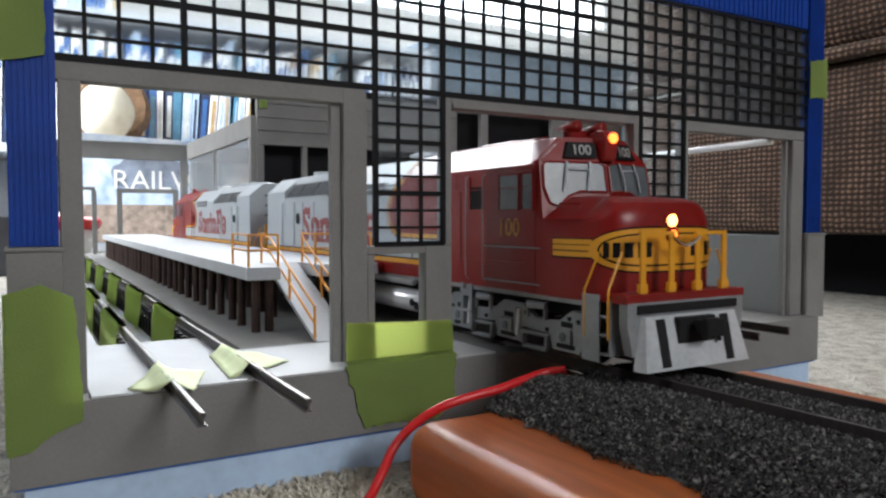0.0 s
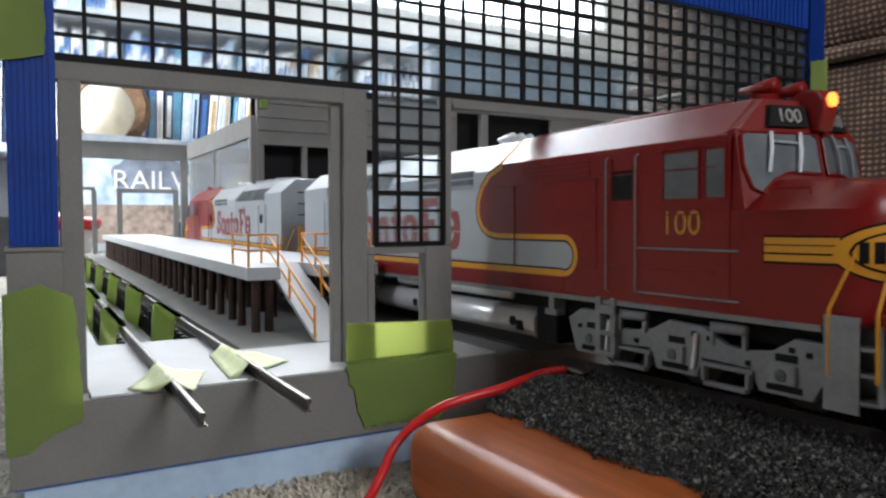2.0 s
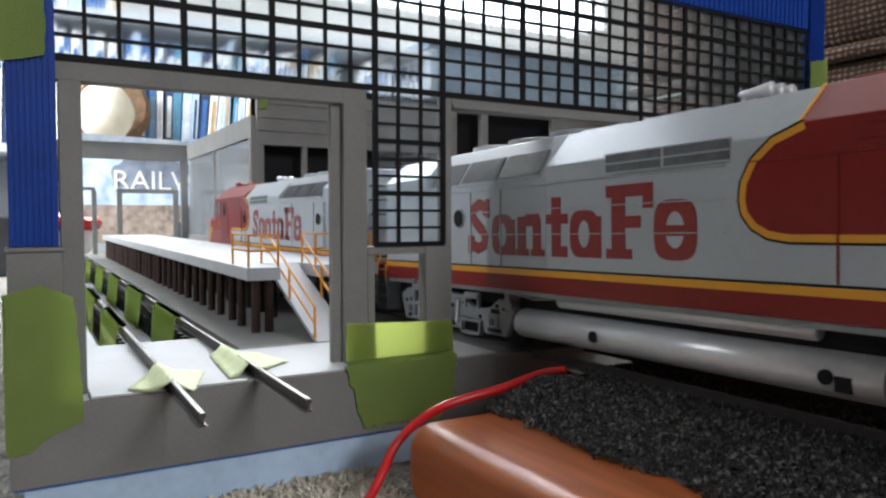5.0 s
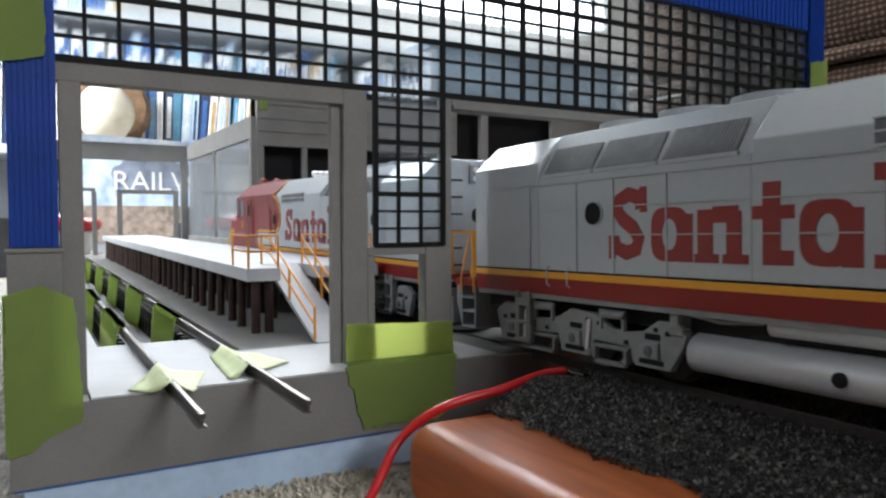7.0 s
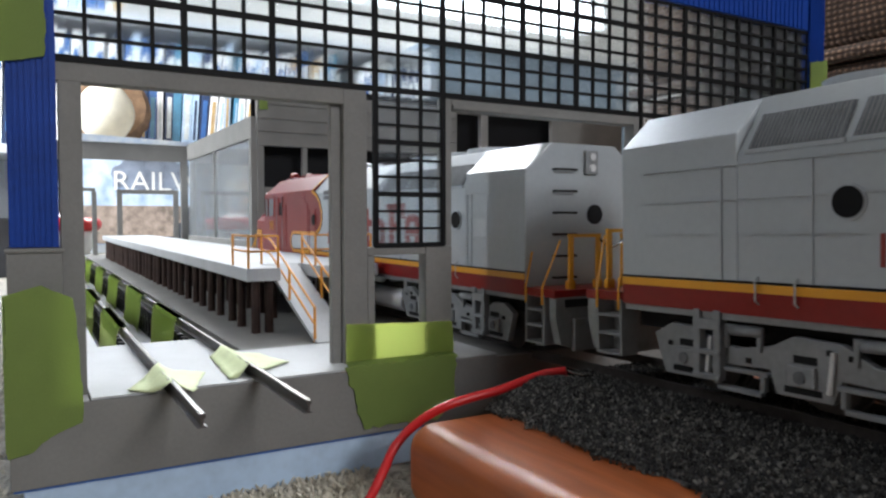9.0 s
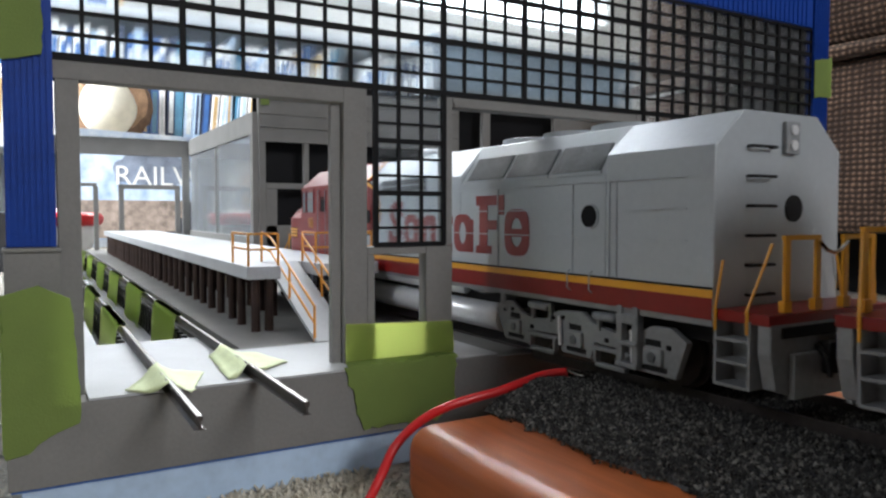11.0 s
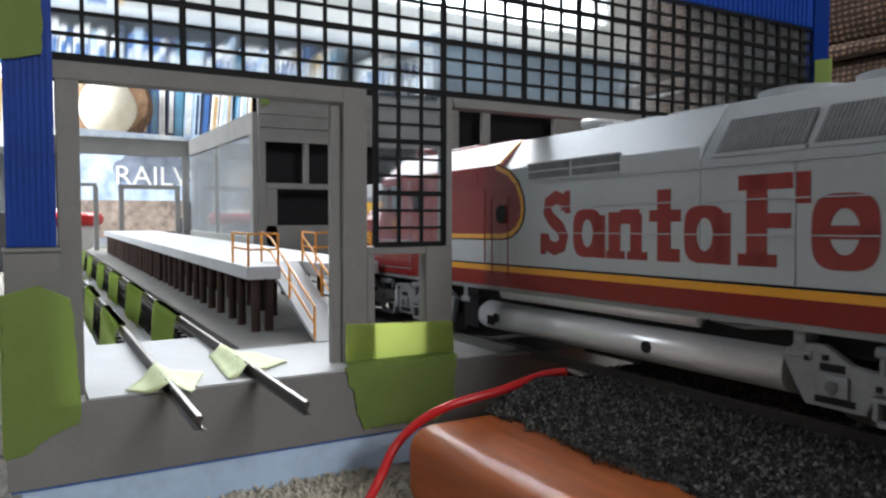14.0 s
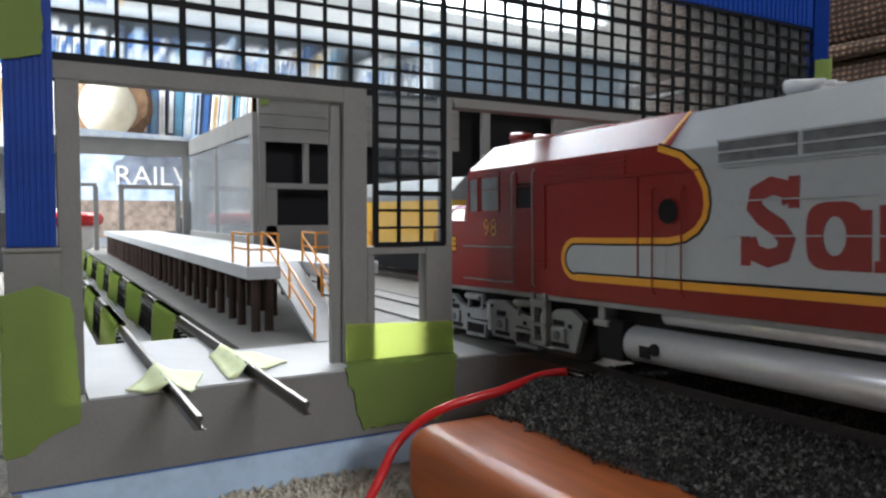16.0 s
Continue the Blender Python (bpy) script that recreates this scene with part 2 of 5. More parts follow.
def text_mesh(name, words, size, depth, m, material, parent, label=""):
    cu = bpy.data.curves.new(name, "FONT")
    cu.body, cu.size, cu.extrude, cu.align_x, cu.align_y = words, size * MM, depth * MM, "CENTER", "CENTER"
    tmp = new("lettering", cu)
    me = bpy.data.meshes.new_from_object(tmp.evaluated_get(bpy.context.evaluated_depsgraph_get()))
    bpy.data.objects.remove(tmp)
    me.materials.clear()
    me.materials.append(material)
    ob = new(name, me)
    ob.parent = parent
    ob.matrix_basis = m
    return tagged(ob, label)


# ---- the room: floor, walls, ceiling, windows ----
CARPET = 6.0
tagged(part("floor", box(-1500, 3000, -1500, 2300, CARPET - 40, CARPET), M_CARPET), "pale speckled pile carpet", "carpet", kind="structure")
tagged(part("ceiling", box(-1500, 3000, -1500, 2300, 2400, 2440), M_WALL), "pale ceiling", "ceiling", kind="structure")
tagged(part("wall_north", boxes([(-1500, 50, 2250, 2330, CARPET, 2400), (2150, 3000, 2250, 2330, CARPET, 2400), (50, 2150, 2250, 2330, CARPET, 820), (50, 2150, 2250, 2330, 1850, 2400)]), M_WALL), "pale painted room wall with a wide window", "wall", kind="structure")
# Unseen walls added round the room, dark so that little light bounces back.
tagged(part("wall_south", boxes([(-1500, -300, -1580, -1500, CARPET, 2400), (1100, 3000, -1580, -1500, CARPET, 2400), (-300, 1100, -1580, -1500, CARPET, 350), (-300, 1100, -1580, -1500, 1250, 2400)]), M_DIM), "unseen room wall with a window, dark brown to cut bounce light", "wall", kind="structure")
tagged(part("wall_west", boxes([(-1580, -1500, -1500, 150, CARPET, 2400), (-1580, -1500, 1350, 2250, CARPET, 2400), (-1580, -1500, 150, 1350, CARPET, 720), (-1580, -1500, 150, 1350, 1700, 2400)]), M_DIM), "unseen room wall with a window, dark brown to cut bounce light", "wall", kind="structure")
tagged(part("wall_east", box(3000, 3080, -1500, 2300, CARPET, 2400), M_DIM), "unseen room wall, dark brown to cut bounce light", "wall", kind="structure")
win = tagged(part("window_1", boxes([(50, 2150, 2240, 2270, 820, 845), (50, 75, 2240, 2270, 845, 1850), (2125, 2150, 2240, 2270, 845, 1850), (75, 2125, 2240, 2270, 1825, 1850), (1085, 1115, 2240, 2270, 845, 1825)]), M_WHITE), "white framed room window full of daylight", "window", kind="structure")
for a, b in ((75, 1085), (1115, 2125)):
    part("pane", box(a, b, 2262, 2266, 845, 1825), M_PANE, win)

tv, tf = [], []
rng = random.Random(21)
for i in range(16000):
    x, y = (rng.uniform(-45, 58), rng.uniform(-75, -5.5)) if i < 13000 else (rng.uniform(-70, -9), rng.uniform(-20, 160))
    n = len(tv)
    h, w, a = rng.uniform(0.5, 1.6), rng.uniform(0.25, 0.5), rng.uniform(0, math.pi)
    lx, ly = rng.uniform(-1.8, 1.8), rng.uniform(-1.8, 1.8)
    for k in range(3):
        b = a + k * 2.094
        tv.append(((x + w * math.cos(b)) * MM, (y + w * math.sin(b)) * MM, (CARPET - 0.2) * MM))
    for k in range(3):
        b = a + k * 2.094
        tv.append(((x + lx + 0.6 * w * math.cos(b)) * MM, (y + ly + 0.6 * w * math.sin(b)) * MM, (CARPET + h) * MM))
    tf += [(n, n + 1, n + 4, n + 3), (n + 1, n + 2, n + 5, n + 4), (n + 2, n, n + 3, n + 5), (n + 3, n + 4, n + 5)]
me = bpy.data.meshes.new("carpet_pile")
me.from_pydata(tv, [], tf)
me.materials.append(mat("pale carpet pile", (0.46, 0.42, 0.34), 0.95, scale=120, fine=700, col2=(0.78, 0.73, 0.63)))
tagged(new("carpet_pile", me), "pale beige loops of carpet pile", "carpet pile", kind="stuff")

# ---- the model engine shed ----
ZB, ZT, ZM, ZM2, U, V = 14.1, 28.3, 89.4, 121.3, 5.77, 3.985
shed = thing("model_engine_shed", "grey and blue model railway engine shed standing on carpet", "model building", (100, 0, ZB))


def shed_part(name, bm, material, label="", parent=None, smooth=False):
    """A part of the shed, given in world millimetres."""
    if parent is None:
        bmesh.ops.translate(bm, verts=bm.verts, vec=(-0.1, 0, -ZB * MM))
    ob = part(name, bm, material, parent or shed, label, smooth)
    return ob


# base and floors, with the service pit and the track channel
for row in [(-7.4, 92, -6.5, 31, ZB, ZT), (131, 218.6, -6.5, 31, ZB, ZT), (92, 131, -6.5, 31, ZB, 27.9)]:
    shed_part("base", box(*row, 0.25), M_GREY, "thick grey plinth")
# Paler colour at the left and in the pit, plinth grey elsewhere.
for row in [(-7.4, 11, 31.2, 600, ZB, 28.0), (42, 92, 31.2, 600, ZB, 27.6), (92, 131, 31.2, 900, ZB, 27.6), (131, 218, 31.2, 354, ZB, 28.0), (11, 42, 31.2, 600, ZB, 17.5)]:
    shed_part("floor_slab", box(*row), M_FLOOR if row[0] < 0 or row[0] == 11 else M_GREY, "grey floor with a sunken service pit, paler at the left")
for row in [(5.2, 38, -6.2, 50, 28.35, 28.75), (38.2, 92, -6.2, 27, 28.35, 28.7), (-6.8, 0.9, 5, 30, 28.35, 28.7)]:
    shed_part("floor_sheet", box(*row), M_FLOOR, "loose pale floor sheets")

# front wall: jambs, header, small windows
shed_part("left_jamb", box(1.2, 5.0, -0.4, 3.2, ZT, 85.4, 0.2), M_GREY)
for row in [(0.2, 56, -0.3, 3.0, 85.4, 89.0), (83.2, 141.8, -0.3, 3.0, 86.2, 89.0), (163.7, 218.4, -0.3, 3.0, 85.8, 89.0)]:
    shed_part("header", box(*row, 0.2), M_GREY)
for row in [(83.4, 141.6, -0.9, -0.35, 86.4, 87.4), (5.2, 56, 3.1, 3.7, 85.4, 86.4)]:
    shed_part("header_trim", box(*row), M_GREY)
for a, b, c, d in ((55.9, 61.4, 76.2, 83.2), (141.8, 144.0, 161.6, 163.7)):
    shed_part("jamb", box(a, b, -0.4, 3.4, ZT, 88.8, 0.25), M_GREY)
    shed_part("jamb", box(c, d, -0.4, 3.4, ZT, 54.1, 0.25), M_GREY)
    shed_part("window_frame", boxes([(b + 0.05, c - 0.05, -0.35, 3.0, ZT, 29.4), (b + 0.05, c - 0.05, -0.35, 3.0, 52.4, 54.2), (b + 0.05, b + 1.8, -0.35, 2.6, 29.5, 52.3)], 0.15), M_GREY)
    shed_part("corner_strip", box(d - 2.2, d - 0.05, -0.3, 2.8, 54.2, 88.8, 0.1), M_GREY)
shed_part("right_jamb", box(212.4, 218.3, -0.4, 3.4, ZT, 85.7, 0.25), M_GREY)
for row in [(53.6, 55.8, 1.2, 3.0, ZT, 85.3), (211.0, 212.3, 1.2, 3.0, ZT, 85.6)]:
    shed_part("inner_jamb", box(*row, 0.1), M_GREY)
for x0, x1, z1 in ((-7.3, 1.1, 128.0), (218.5, 227.4, 150.0)):
    shed_part("pilaster_foot", boxes([(x0, x1 + 0.3, -2.4, 4.0, ZT if x0 < 0 else ZT - 1, 54.6), (x0 - 0.3, x1 + 0.6, -2.8, 4.4, 54.6, 55.4)], 0.2), M_GREY)
    clad = shed_part("pilaster", box(x0 + 0.5, x1 - 0.2, -1.0, 3.6, 55.5, z1), M_BLUE, "blue corrugated corner cladding")
    n = 8
    w = (x1 - x0 - 0.9) / n
    for i in range(n):
        bm = box(x0 + 0.6 + i * w, x0 + 0.6 + (i + 0.55) * w, -1.35, -0.98, 55.6, z1 - 0.1)
        bmesh.ops.translate(bm, verts=bm.verts, vec=(-0.1, 0, -ZB * MM))
        part("rib", bm, M_BLUE, clad)
fascia = shed_part("fascia", box(1.2, 218.4, -0.9, 3.2, ZM2 + 0.6, 150), M_BLUE, "blue corrugated fascia")
rib_me = bpy.data.meshes.new("rib")
box(0, 1.2, -1.2, -0.88, ZM2 + 0.7 - ZB, 149.8 - ZB).to_mesh(rib_me)
rib_me.materials.append(M_BLUE)
for i in range(98):
    ob = new("rib", rib_me)
    ob.parent = fascia
    ob.location.x = (1.4 + i * 2.2 - 100) * MM

# black window mesh with clear glazing behind
screen = shed_part("mesh_screen", box(0, 219.3, 0.3, 0.6, ZM + 0.5, ZM2 - 0.3), M_FILM, "clear glazing behind a black grid")
screen.visible_shadow = False
for a, b in ((11, 14), (25, 28)):
    g = shed_part("lower_pane", box(a * U, b * U, 0.3, 0.6, 54.6, ZM - 0.4), M_FILM)
    g.visible_shadow = False


def bar(x0, x1, y0, y1, z0, z1):
    bm = box(x0, x1, y0, y1, z0, z1)
    bmesh.ops.translate(bm, verts=bm.verts, vec=(-0.1, 0, -ZB * MM))
    return part("bar", bm, M_BLACK, screen)


for i in range(39):
    bold = i % 7 in (0, 4)
    w = 0.58 if bold else 0.36
    low = 54.4 if i in (11, 12, 13, 14, 25, 26, 27, 28) else ZM
    bar(i * U - w, i * U + w, -0.75 if bold else -0.5, 0.2, low, ZM2)
for j in range(9):
    w = 0.62 if j % 3 == 0 else 0.32
    bar(-0.3, 219.6, -0.62, 0.1, ZM + j * V - w, ZM + j * V + w)
for a, b in ((11, 14), (25, 28)):
    for j in range(1, 10):
        w = 0.55 if j % 3 == 0 else 0.28
        zz = max(ZM - j * 3.88, 54.6)
        bar(a * U - 0.3, b * U + 0.3, -0.62, 0.1, zz - w, zz + w)

# inside: the far end frame, the glazed side wall and the cross wall
for row in [(-8, 134, 585, 589, 115.5, 131), (127.5, 134, 585, 590, ZB, 115.4), (-8, -2, 585, 589, ZB, 115.4)]:
    shed_part("far_frame", box(*row, 0.3), M_GREY)
for row in [(70, 124, 580, 583, 84, 88), (70, 74.5, 580, 583, 27, 83.9), (119.5, 124, 580, 583, 27, 83.9), (20, 52, 580, 583, 86, 89), (49, 53, 580, 583, 27, 85.9)]:
    shed_part("far_door_frame", box(*row, 0.2), M_GREY)
for row in [(133, 137, 356, 584, 117, 132), (133, 137, 356, 584, 27, 45), (133, 137, 356, 362, 45.1, 116.9), (133.2, 136.8, 470, 473, 45.1, 116.9)]:
    shed_part("side_wall_frame", box(*row, 0.25), M_GREY)
side_glass = shed_part("side_glazing", box(134.6, 135.2, 362.2, 584, 45.1, 116.9), M_MILKY, "milky clear side glazing")
side_glass.visible_shadow = False
cross = [(137.2, 300, 355, 359, 112, 150), (300.2, 330, 355, 359, 146, 160), (397, 480, 355, 359, 112, 160), (330.2, 396.8, 355, 359, 146.5, 160), (137.2, 142, 355, 359, 27, 111.9), (142.1, 290, 355, 359, 79, 83), (170, 173.5, 354.6, 359, 83.1, 111.9), (142.1, 150, 355, 359, 27, 78.9), (199.5, 203, 354.6, 359, 83.1, 111.9), (285, 290, 355, 359, 83.1, 111.9), (142.1, 480, 355, 359, 27, 53),
         (323, 330, 354.6, 359, 53.1, 145.9), (392, 480, 355, 359, 53.1, 111.9)]
for row in cross:
    shed_part("cross_wall", box(*row, 0.2), M_GREY, "grey panelled wall section")
for row in [(137.2, 299, 353.6, 354.9, 122, 123.2), (137.2, 299, 353.6, 354.9, 131, 132.2), (137.2, 299, 353.6, 354.9, 141, 142.2)]:
    shed_part("wall_batten", box(*row), M_GREY)
# Black sheet: the unlit interior behind the cross-wall windows, put in as colour.
shed_part("interior_shade", box(138, 470, 372, 374, 40, 158), M_BLACK, "black sheet painting the interior's shade behind the windows")
shed_part("roof_sheet", hull([(36, 583, 131.2), (141, 583, 131.2), (141, 612, 131.2), (36, 612, 131.2), (36, 582, 138), (141, 582, 134.5), (141, 612, 137), (36, 612, 140)]), mat("pale blue plastic sheet", (0.50, 0.62, 0.80), 0.3, scale=40, fine=200, col2=(0.88, 0.92, 0.96)), "pale blue plastic sheet on the far frame")
shed_part("side_panel", box(213.2, 215.6, 3.6, 350, ZT, 54.6, 0.2), M_PANEL, "low pale side wall")
shed_part("roof_pipe", tube([(205, 2, 85.2), (205, 60, 84.2)], 1.1, 12), M_WHITE, "white tie rod", smooth=True)

# loading platform on timber piles
PZ = 46.5
plat = thing("loading_platform", "long grey platform on dark timber piles", "platform", (70, 300, 27.6))


def plat_part(name, bm, material, label="", parent=None):
    bmesh.ops.translate(bm, verts=bm.verts, vec=(-0.07, -0.3, -0.0276))
    return part(name, bm, material, parent or plat, label)


plat_part("deck", prism([(49.5, 56), (59.0, 55), (59.0, 74), (71.6, 74), (71.6, 60), (92, 60), (92, 525), (52.5, 525)], "z", PZ - 3.7, PZ, 0.2), M_FLOOR, "pale grey deck")
plat_part("ramp", prism([(30.5, 27.9), (74, PZ - 1.6), (74, PZ - 0.1), (29.5, 28.5)], "x", 60.4, 70.4), M_FLOOR, "sloping ramp")
rng = random.Random(3)
pile_bm = disc((0, 0, 0), 1.35, "z", PZ - 3.7 - 27.6, 8, 1.25)
pile_me = bpy.data.meshes.new("timber_post")
pile_bm.to_mesh(pile_me)
pile_me.materials.append(M_PILE)
for i in range(32):
    for x in (53.0, 66.5 if i > 1 else 56.8, 88.5):
        ob = new("timber_post", pile_me)
        ob.parent = plat
        ob.location = ((x - 70 + rng.uniform(-0.4, 0.4) + i * 0.08) * MM, (59 + i * 14.9 - 300 + rng.uniform(-0.8, 0.8)) * MM, 0)

rail_thing = thing("platform_railing", "thin orange wire handrails beside the platform ramp", "railing", (60, 56, PZ))


def rail_tube(path, r=0.32):
    bm = tube(path, r, 6)
    bmesh.ops.translate(bm, verts=bm.verts, vec=(-0.06, -0.056, -PZ * MM))
    return part("rail", bm, M_RAILING, rail_thing)


def post(x, y, z, h):
    bm = tube([(x, y, z), (x, y, z + h)], 0.36, 6)
    bmesh.ops.translate(bm, verts=bm.verts, vec=(-0.06, -0.056, -PZ * MM))
    return part("post", bm, M_RAILING, rail_thing)


H = 9.2
for x, y in ((50.3, 57), (58.6, 56), (58.9, 74), (50.6, 76), (71.9, 61.5), (72.0, 74), (84, 61), (90, 61)):
    post(x, y, PZ, H)
for h in (H, H * 0.52):
    rail_tube([(58.6, 56, PZ + h), (50.3, 57, PZ + h), (50.6, 76, PZ + h)])
    rail_tube([(90, 61, PZ + h), (71.9, 61.5, PZ + h), (72.0, 74, PZ + h), (71.0, 70, PZ + h - 1.5), (70.2, 31.5, 28.2 + h)])
    rail_tube([(58.9, 74, PZ + h), (60.6, 70, PZ + h - 1.5), (60.6, 31.5, 28.2 + h)])
for x in (60.6, 70.2):
    post(x, 31.5, 28.4, H)
    post(x, 52, 37.2, H)

# bare service-track rails, propped on clips and held with strips of tape
def rail_profile(name, x, y0, y1, ztop, label, foot=True):
    pts = [(x - 0.45, ztop), (x + 0.45, ztop), (x + 0.45, ztop - 0.6), (x + 0.18, ztop - 0.8), (x + 0.18, ztop - 1.8), (x + 0.85, ztop - 2.1), (x - 0.85, ztop - 2.1), (x - 0.18, ztop - 1.8), (x - 0.18, ztop - 0.8), (x - 0.45, ztop - 0.6)]
    ob = part(name, prism(pts, "y", y0, y1), M_RAILSIDE)
    cap = part("railhead", box(x - 0.32, x + 0.32, y0 + 0.1, y1 - 0.1, ztop, ztop + 0.06), M_STEEL, ob, "bright worn rail head")
    return tagged(ob, label, "model rail", group="loose service track rails")


for x in (18.2, 34.9):
    rail_profile("service_rail", x, -36.0, 590, 31.1, "loose nickel rail laid over the service pit")
for x, y0 in ((176.0, -25), (160.5, -27)):
    rail_profile("yard_rail", x, y0, 300, 30.5, "loose nickel rail overhanging the plinth")

clip_bm = boxes([(-0.9, 0.9, -1.6, 1.6, -11, -2.2), (-1.3, 1.3, -2.2, 2.2, -11, -9.5)], 0.15)
clip_me = bpy.data.meshes.new("rail_clip")
clip_bm.to_mesh(clip_me)
clip_me.materials.append(M_BLACK)
dot_me = bpy.data.meshes.new("bolt")
disc((-1.27, 0, -4.5), 0.5, "x", 0.35, 8).to_mesh(dot_me)
dot_me.materials.append(M_STEEL)
for x in (18.2, 34.9):
    for i in range(75):
        y = 34 + i * 7.2
        ob = tagged(new("rail_clip", clip_me), "small black rail support clip with a bright bolt", "rail clip", group="rail clips")
        ob.location = (x * MM, y * MM, 0.0311 - 0.0022)
        ob.location.z = 0.0286
        d = new("bolt", dot_me)
        d.parent = ob


def tape_strip(name, pts, axis, a, b, label, group=""):
    return tagged(part(name, prism(pts, axis, a, b), M_TAPE), label, "tape", group)


for x in (18.2, 34.9):
    for i in range(7):
        y = (86 if x < 20 else 93) + i * 78 + rng.uniform(-4, 4)
        bm = bmesh.new()
        w, n = rng.uniform(42, 49), 9
        grid = []
        for k in range(n + 1):
            f = k / n
            row = []
            for c in range(9):
                u = c / 8 * 2 - 1
                if f < 0.25:
                    px, pz = x + 0.9 - 2.2 * f / 0.25, 31.45
                else:
                    g = (f - 0.25) / 0.75
                    px = x - 1.5 - 1.1 * g * (1 + 0.8 * noise.noise((u * 1.8, g * 1.5, i + x)))
                    pz = 31.3 - (14 + 1.6 * noise.noise((u * 2, i * 3.1, x))) * g
                row.append(bm.verts.new((px * MM, (y + u * w / 2 + rng.uniform(-0.5, 0.5)) * MM, pz * MM)))
            grid.append(row)
        for p, q in zip(grid, grid[1:]):
            for c in range(8):
                bm.faces.new((p[c], p[c + 1], q[c + 1], q[c]))
        bmesh.ops.solidify(bm, geom=bm.faces[:], thickness=0.15 * MM)
        tagged(part("tape_strip", bm, M_TAPELIT, smooth=True), "wide strip of green masking tape draped over a rail", "tape", group="tape strips on the rails")

M_TAPEPALE = mat("pale creased tape", (0.55, 0.62, 0.36), 0.7, var=0.08, scale=200, fine=2600, bump=0.0001)


def ragged(pts, step=1.6, amp=0.35, seed=1):
    """Tear the outline of a piece of tape."""
    r, out = random.Random(seed), []
    for i, p in enumerate(pts):
        q = pts[(i + 1) % len(pts)]
        n = max(1, int(math.dist(p, q) / step))
        out += [(p[0] + (q[0] - p[0]) * k / n + r.uniform(-amp, amp), p[1] + (q[1] - p[1]) * k / n + r.uniform(-amp, amp)) for k in range(n)]
    return out


for pts, s in (([(11.4, -4.4), (17.5, -11.4), (21.7, -12.2), (23.5, -6), (27.2, 4.5), (24.8, 7.0), (20.7, 11.0), (15, 4)], 1), ([(31.4, 21), (30.0, -4.6), (33.3, -2.3), (39, 1.6), (45.4, 6.3), (42.0, 20.5), (35.8, 23.5)], 2)):
    rx = 18.2 if s == 1 else 34.9
    out = ragged(pts, 1.6, 0.25, s)
    bm = bmesh.new()
    mid = (sum(p[0] for p in out) / len(out), sum(p[1] for p in out) / len(out))
    rings = [[bm.verts.new(((mid[0] + (p[0] - mid[0]) * f) * MM, (mid[1] + (p[1] - mid[1]) * f) * MM, 0)) for p in out] for f in (1.0, 0.8, 0.6, 0.4, 0.2, 0.08)]
    for p, q in zip(rings, rings[1:]):
        for k in range(len(out)):
            bm.faces.new((p[k], p[(k + 1) % len(out)], q[(k + 1) % len(out)], q[k]))
    bm.faces.new(rings[-1])
    for v in bm.verts:
        d = abs(v.co.x / MM - rx)
        v.co.z = (31.35 - 2.25 * min(1, max(0, d - 0.5) / 2.6) ** 0.8 + 0.18 * noise.noise((v.co.x * 400, v.co.y * 250, s))) * MM
    bmesh.ops.recalc_face_normals(bm, faces=bm.faces)
    bmesh.ops.solidify(bm, geom=bm.faces[:], thickness=0.12 * MM)
    tagged(part("tape_patch", bm, M_TAPEPALE, smooth=True), "pale crumpled tape patch holding a rail down", "tape", group="tape patches")

corner = tape_strip("corner_tape", ragged([(-7.6, 47.9), (-2.4, 49.1), (2.7, 46.9), (3.8, 29.4), (3.7, 24.9), (-1.3, 23.1), (-3.9, 20.6), (-7.9, 20.1)], 1.5, 0.2, 4), "y", -7.0, -6.7, "torn green masking tape round the plinth corner")
part("side_flap", prism(ragged([(-6.8, 21), (9, 22.5), (12, 30), (9, 46), (-6.8, 47.6)], 1.5, 0.2, 14), "x", -8.0, -7.75), M_TAPE, corner)
part_tape = tape_strip("plinth_tape", ragged([(53.0, 29.2), (54.9, 24.3), (57.4, 15.8), (67.6, 15.4), (75.5, 15.2), (80.2, 19.3), (80.4, 29.4)], 1.2, 0.42, 5), "y", -7.0, -6.7, "torn green masking tape hanging over the plinth")
tape_strip("window_tape", ragged([(56.0, 29.0), (56.2, 37.4), (83.0, 36.2), (83.3, 29.0)], 1.5, 0.12, 6), "y", -1.0, -0.75, "green masking tape across a small window").data.materials[0] = M_TAPELIT
part("folded_edge", prism(ragged([(54.2, -6.9), (56.0, -1.0), (83.0, -1.0), (81.0, -6.9)], 1.5, 0.1, 7), "z", 28.9, 29.1), M_TAPE, part_tape)
tape_strip("upper_tape", ragged([(-8.2, 126), (-0.3, 126), (-0.6, 89.0), (-7.8, 87.4)], 1.5, 0.2, 8), "y", -1.9, -1.6, "green masking tape on the blue cladding")
tape_strip("screen_tape", ragged([(197.5, 92.7), (202, 96), (206.9, 108.7), (219, 111), (219.2, 96.2)], 1.5, 0.3, 9), "y", 1.0, 1.3, "torn green masking tape behind the grid")
tape_strip("cladding_tape", ragged([(218.8, 111.5), (227.6, 113), (227.8, 100.3), (219.0, 99.5)], 1.5, 0.2, 10), "y", -1.9, -1.6, "green masking tape wrapped round the blue corner")

tape_strip("wall_tape", ragged([(138.5, 137), (144.5, 137), (144.2, 152), (138.8, 152)], 1.5, 0.2, 12), "y", 353.0, 353.4, "short green masking tape strip on a grey wall")

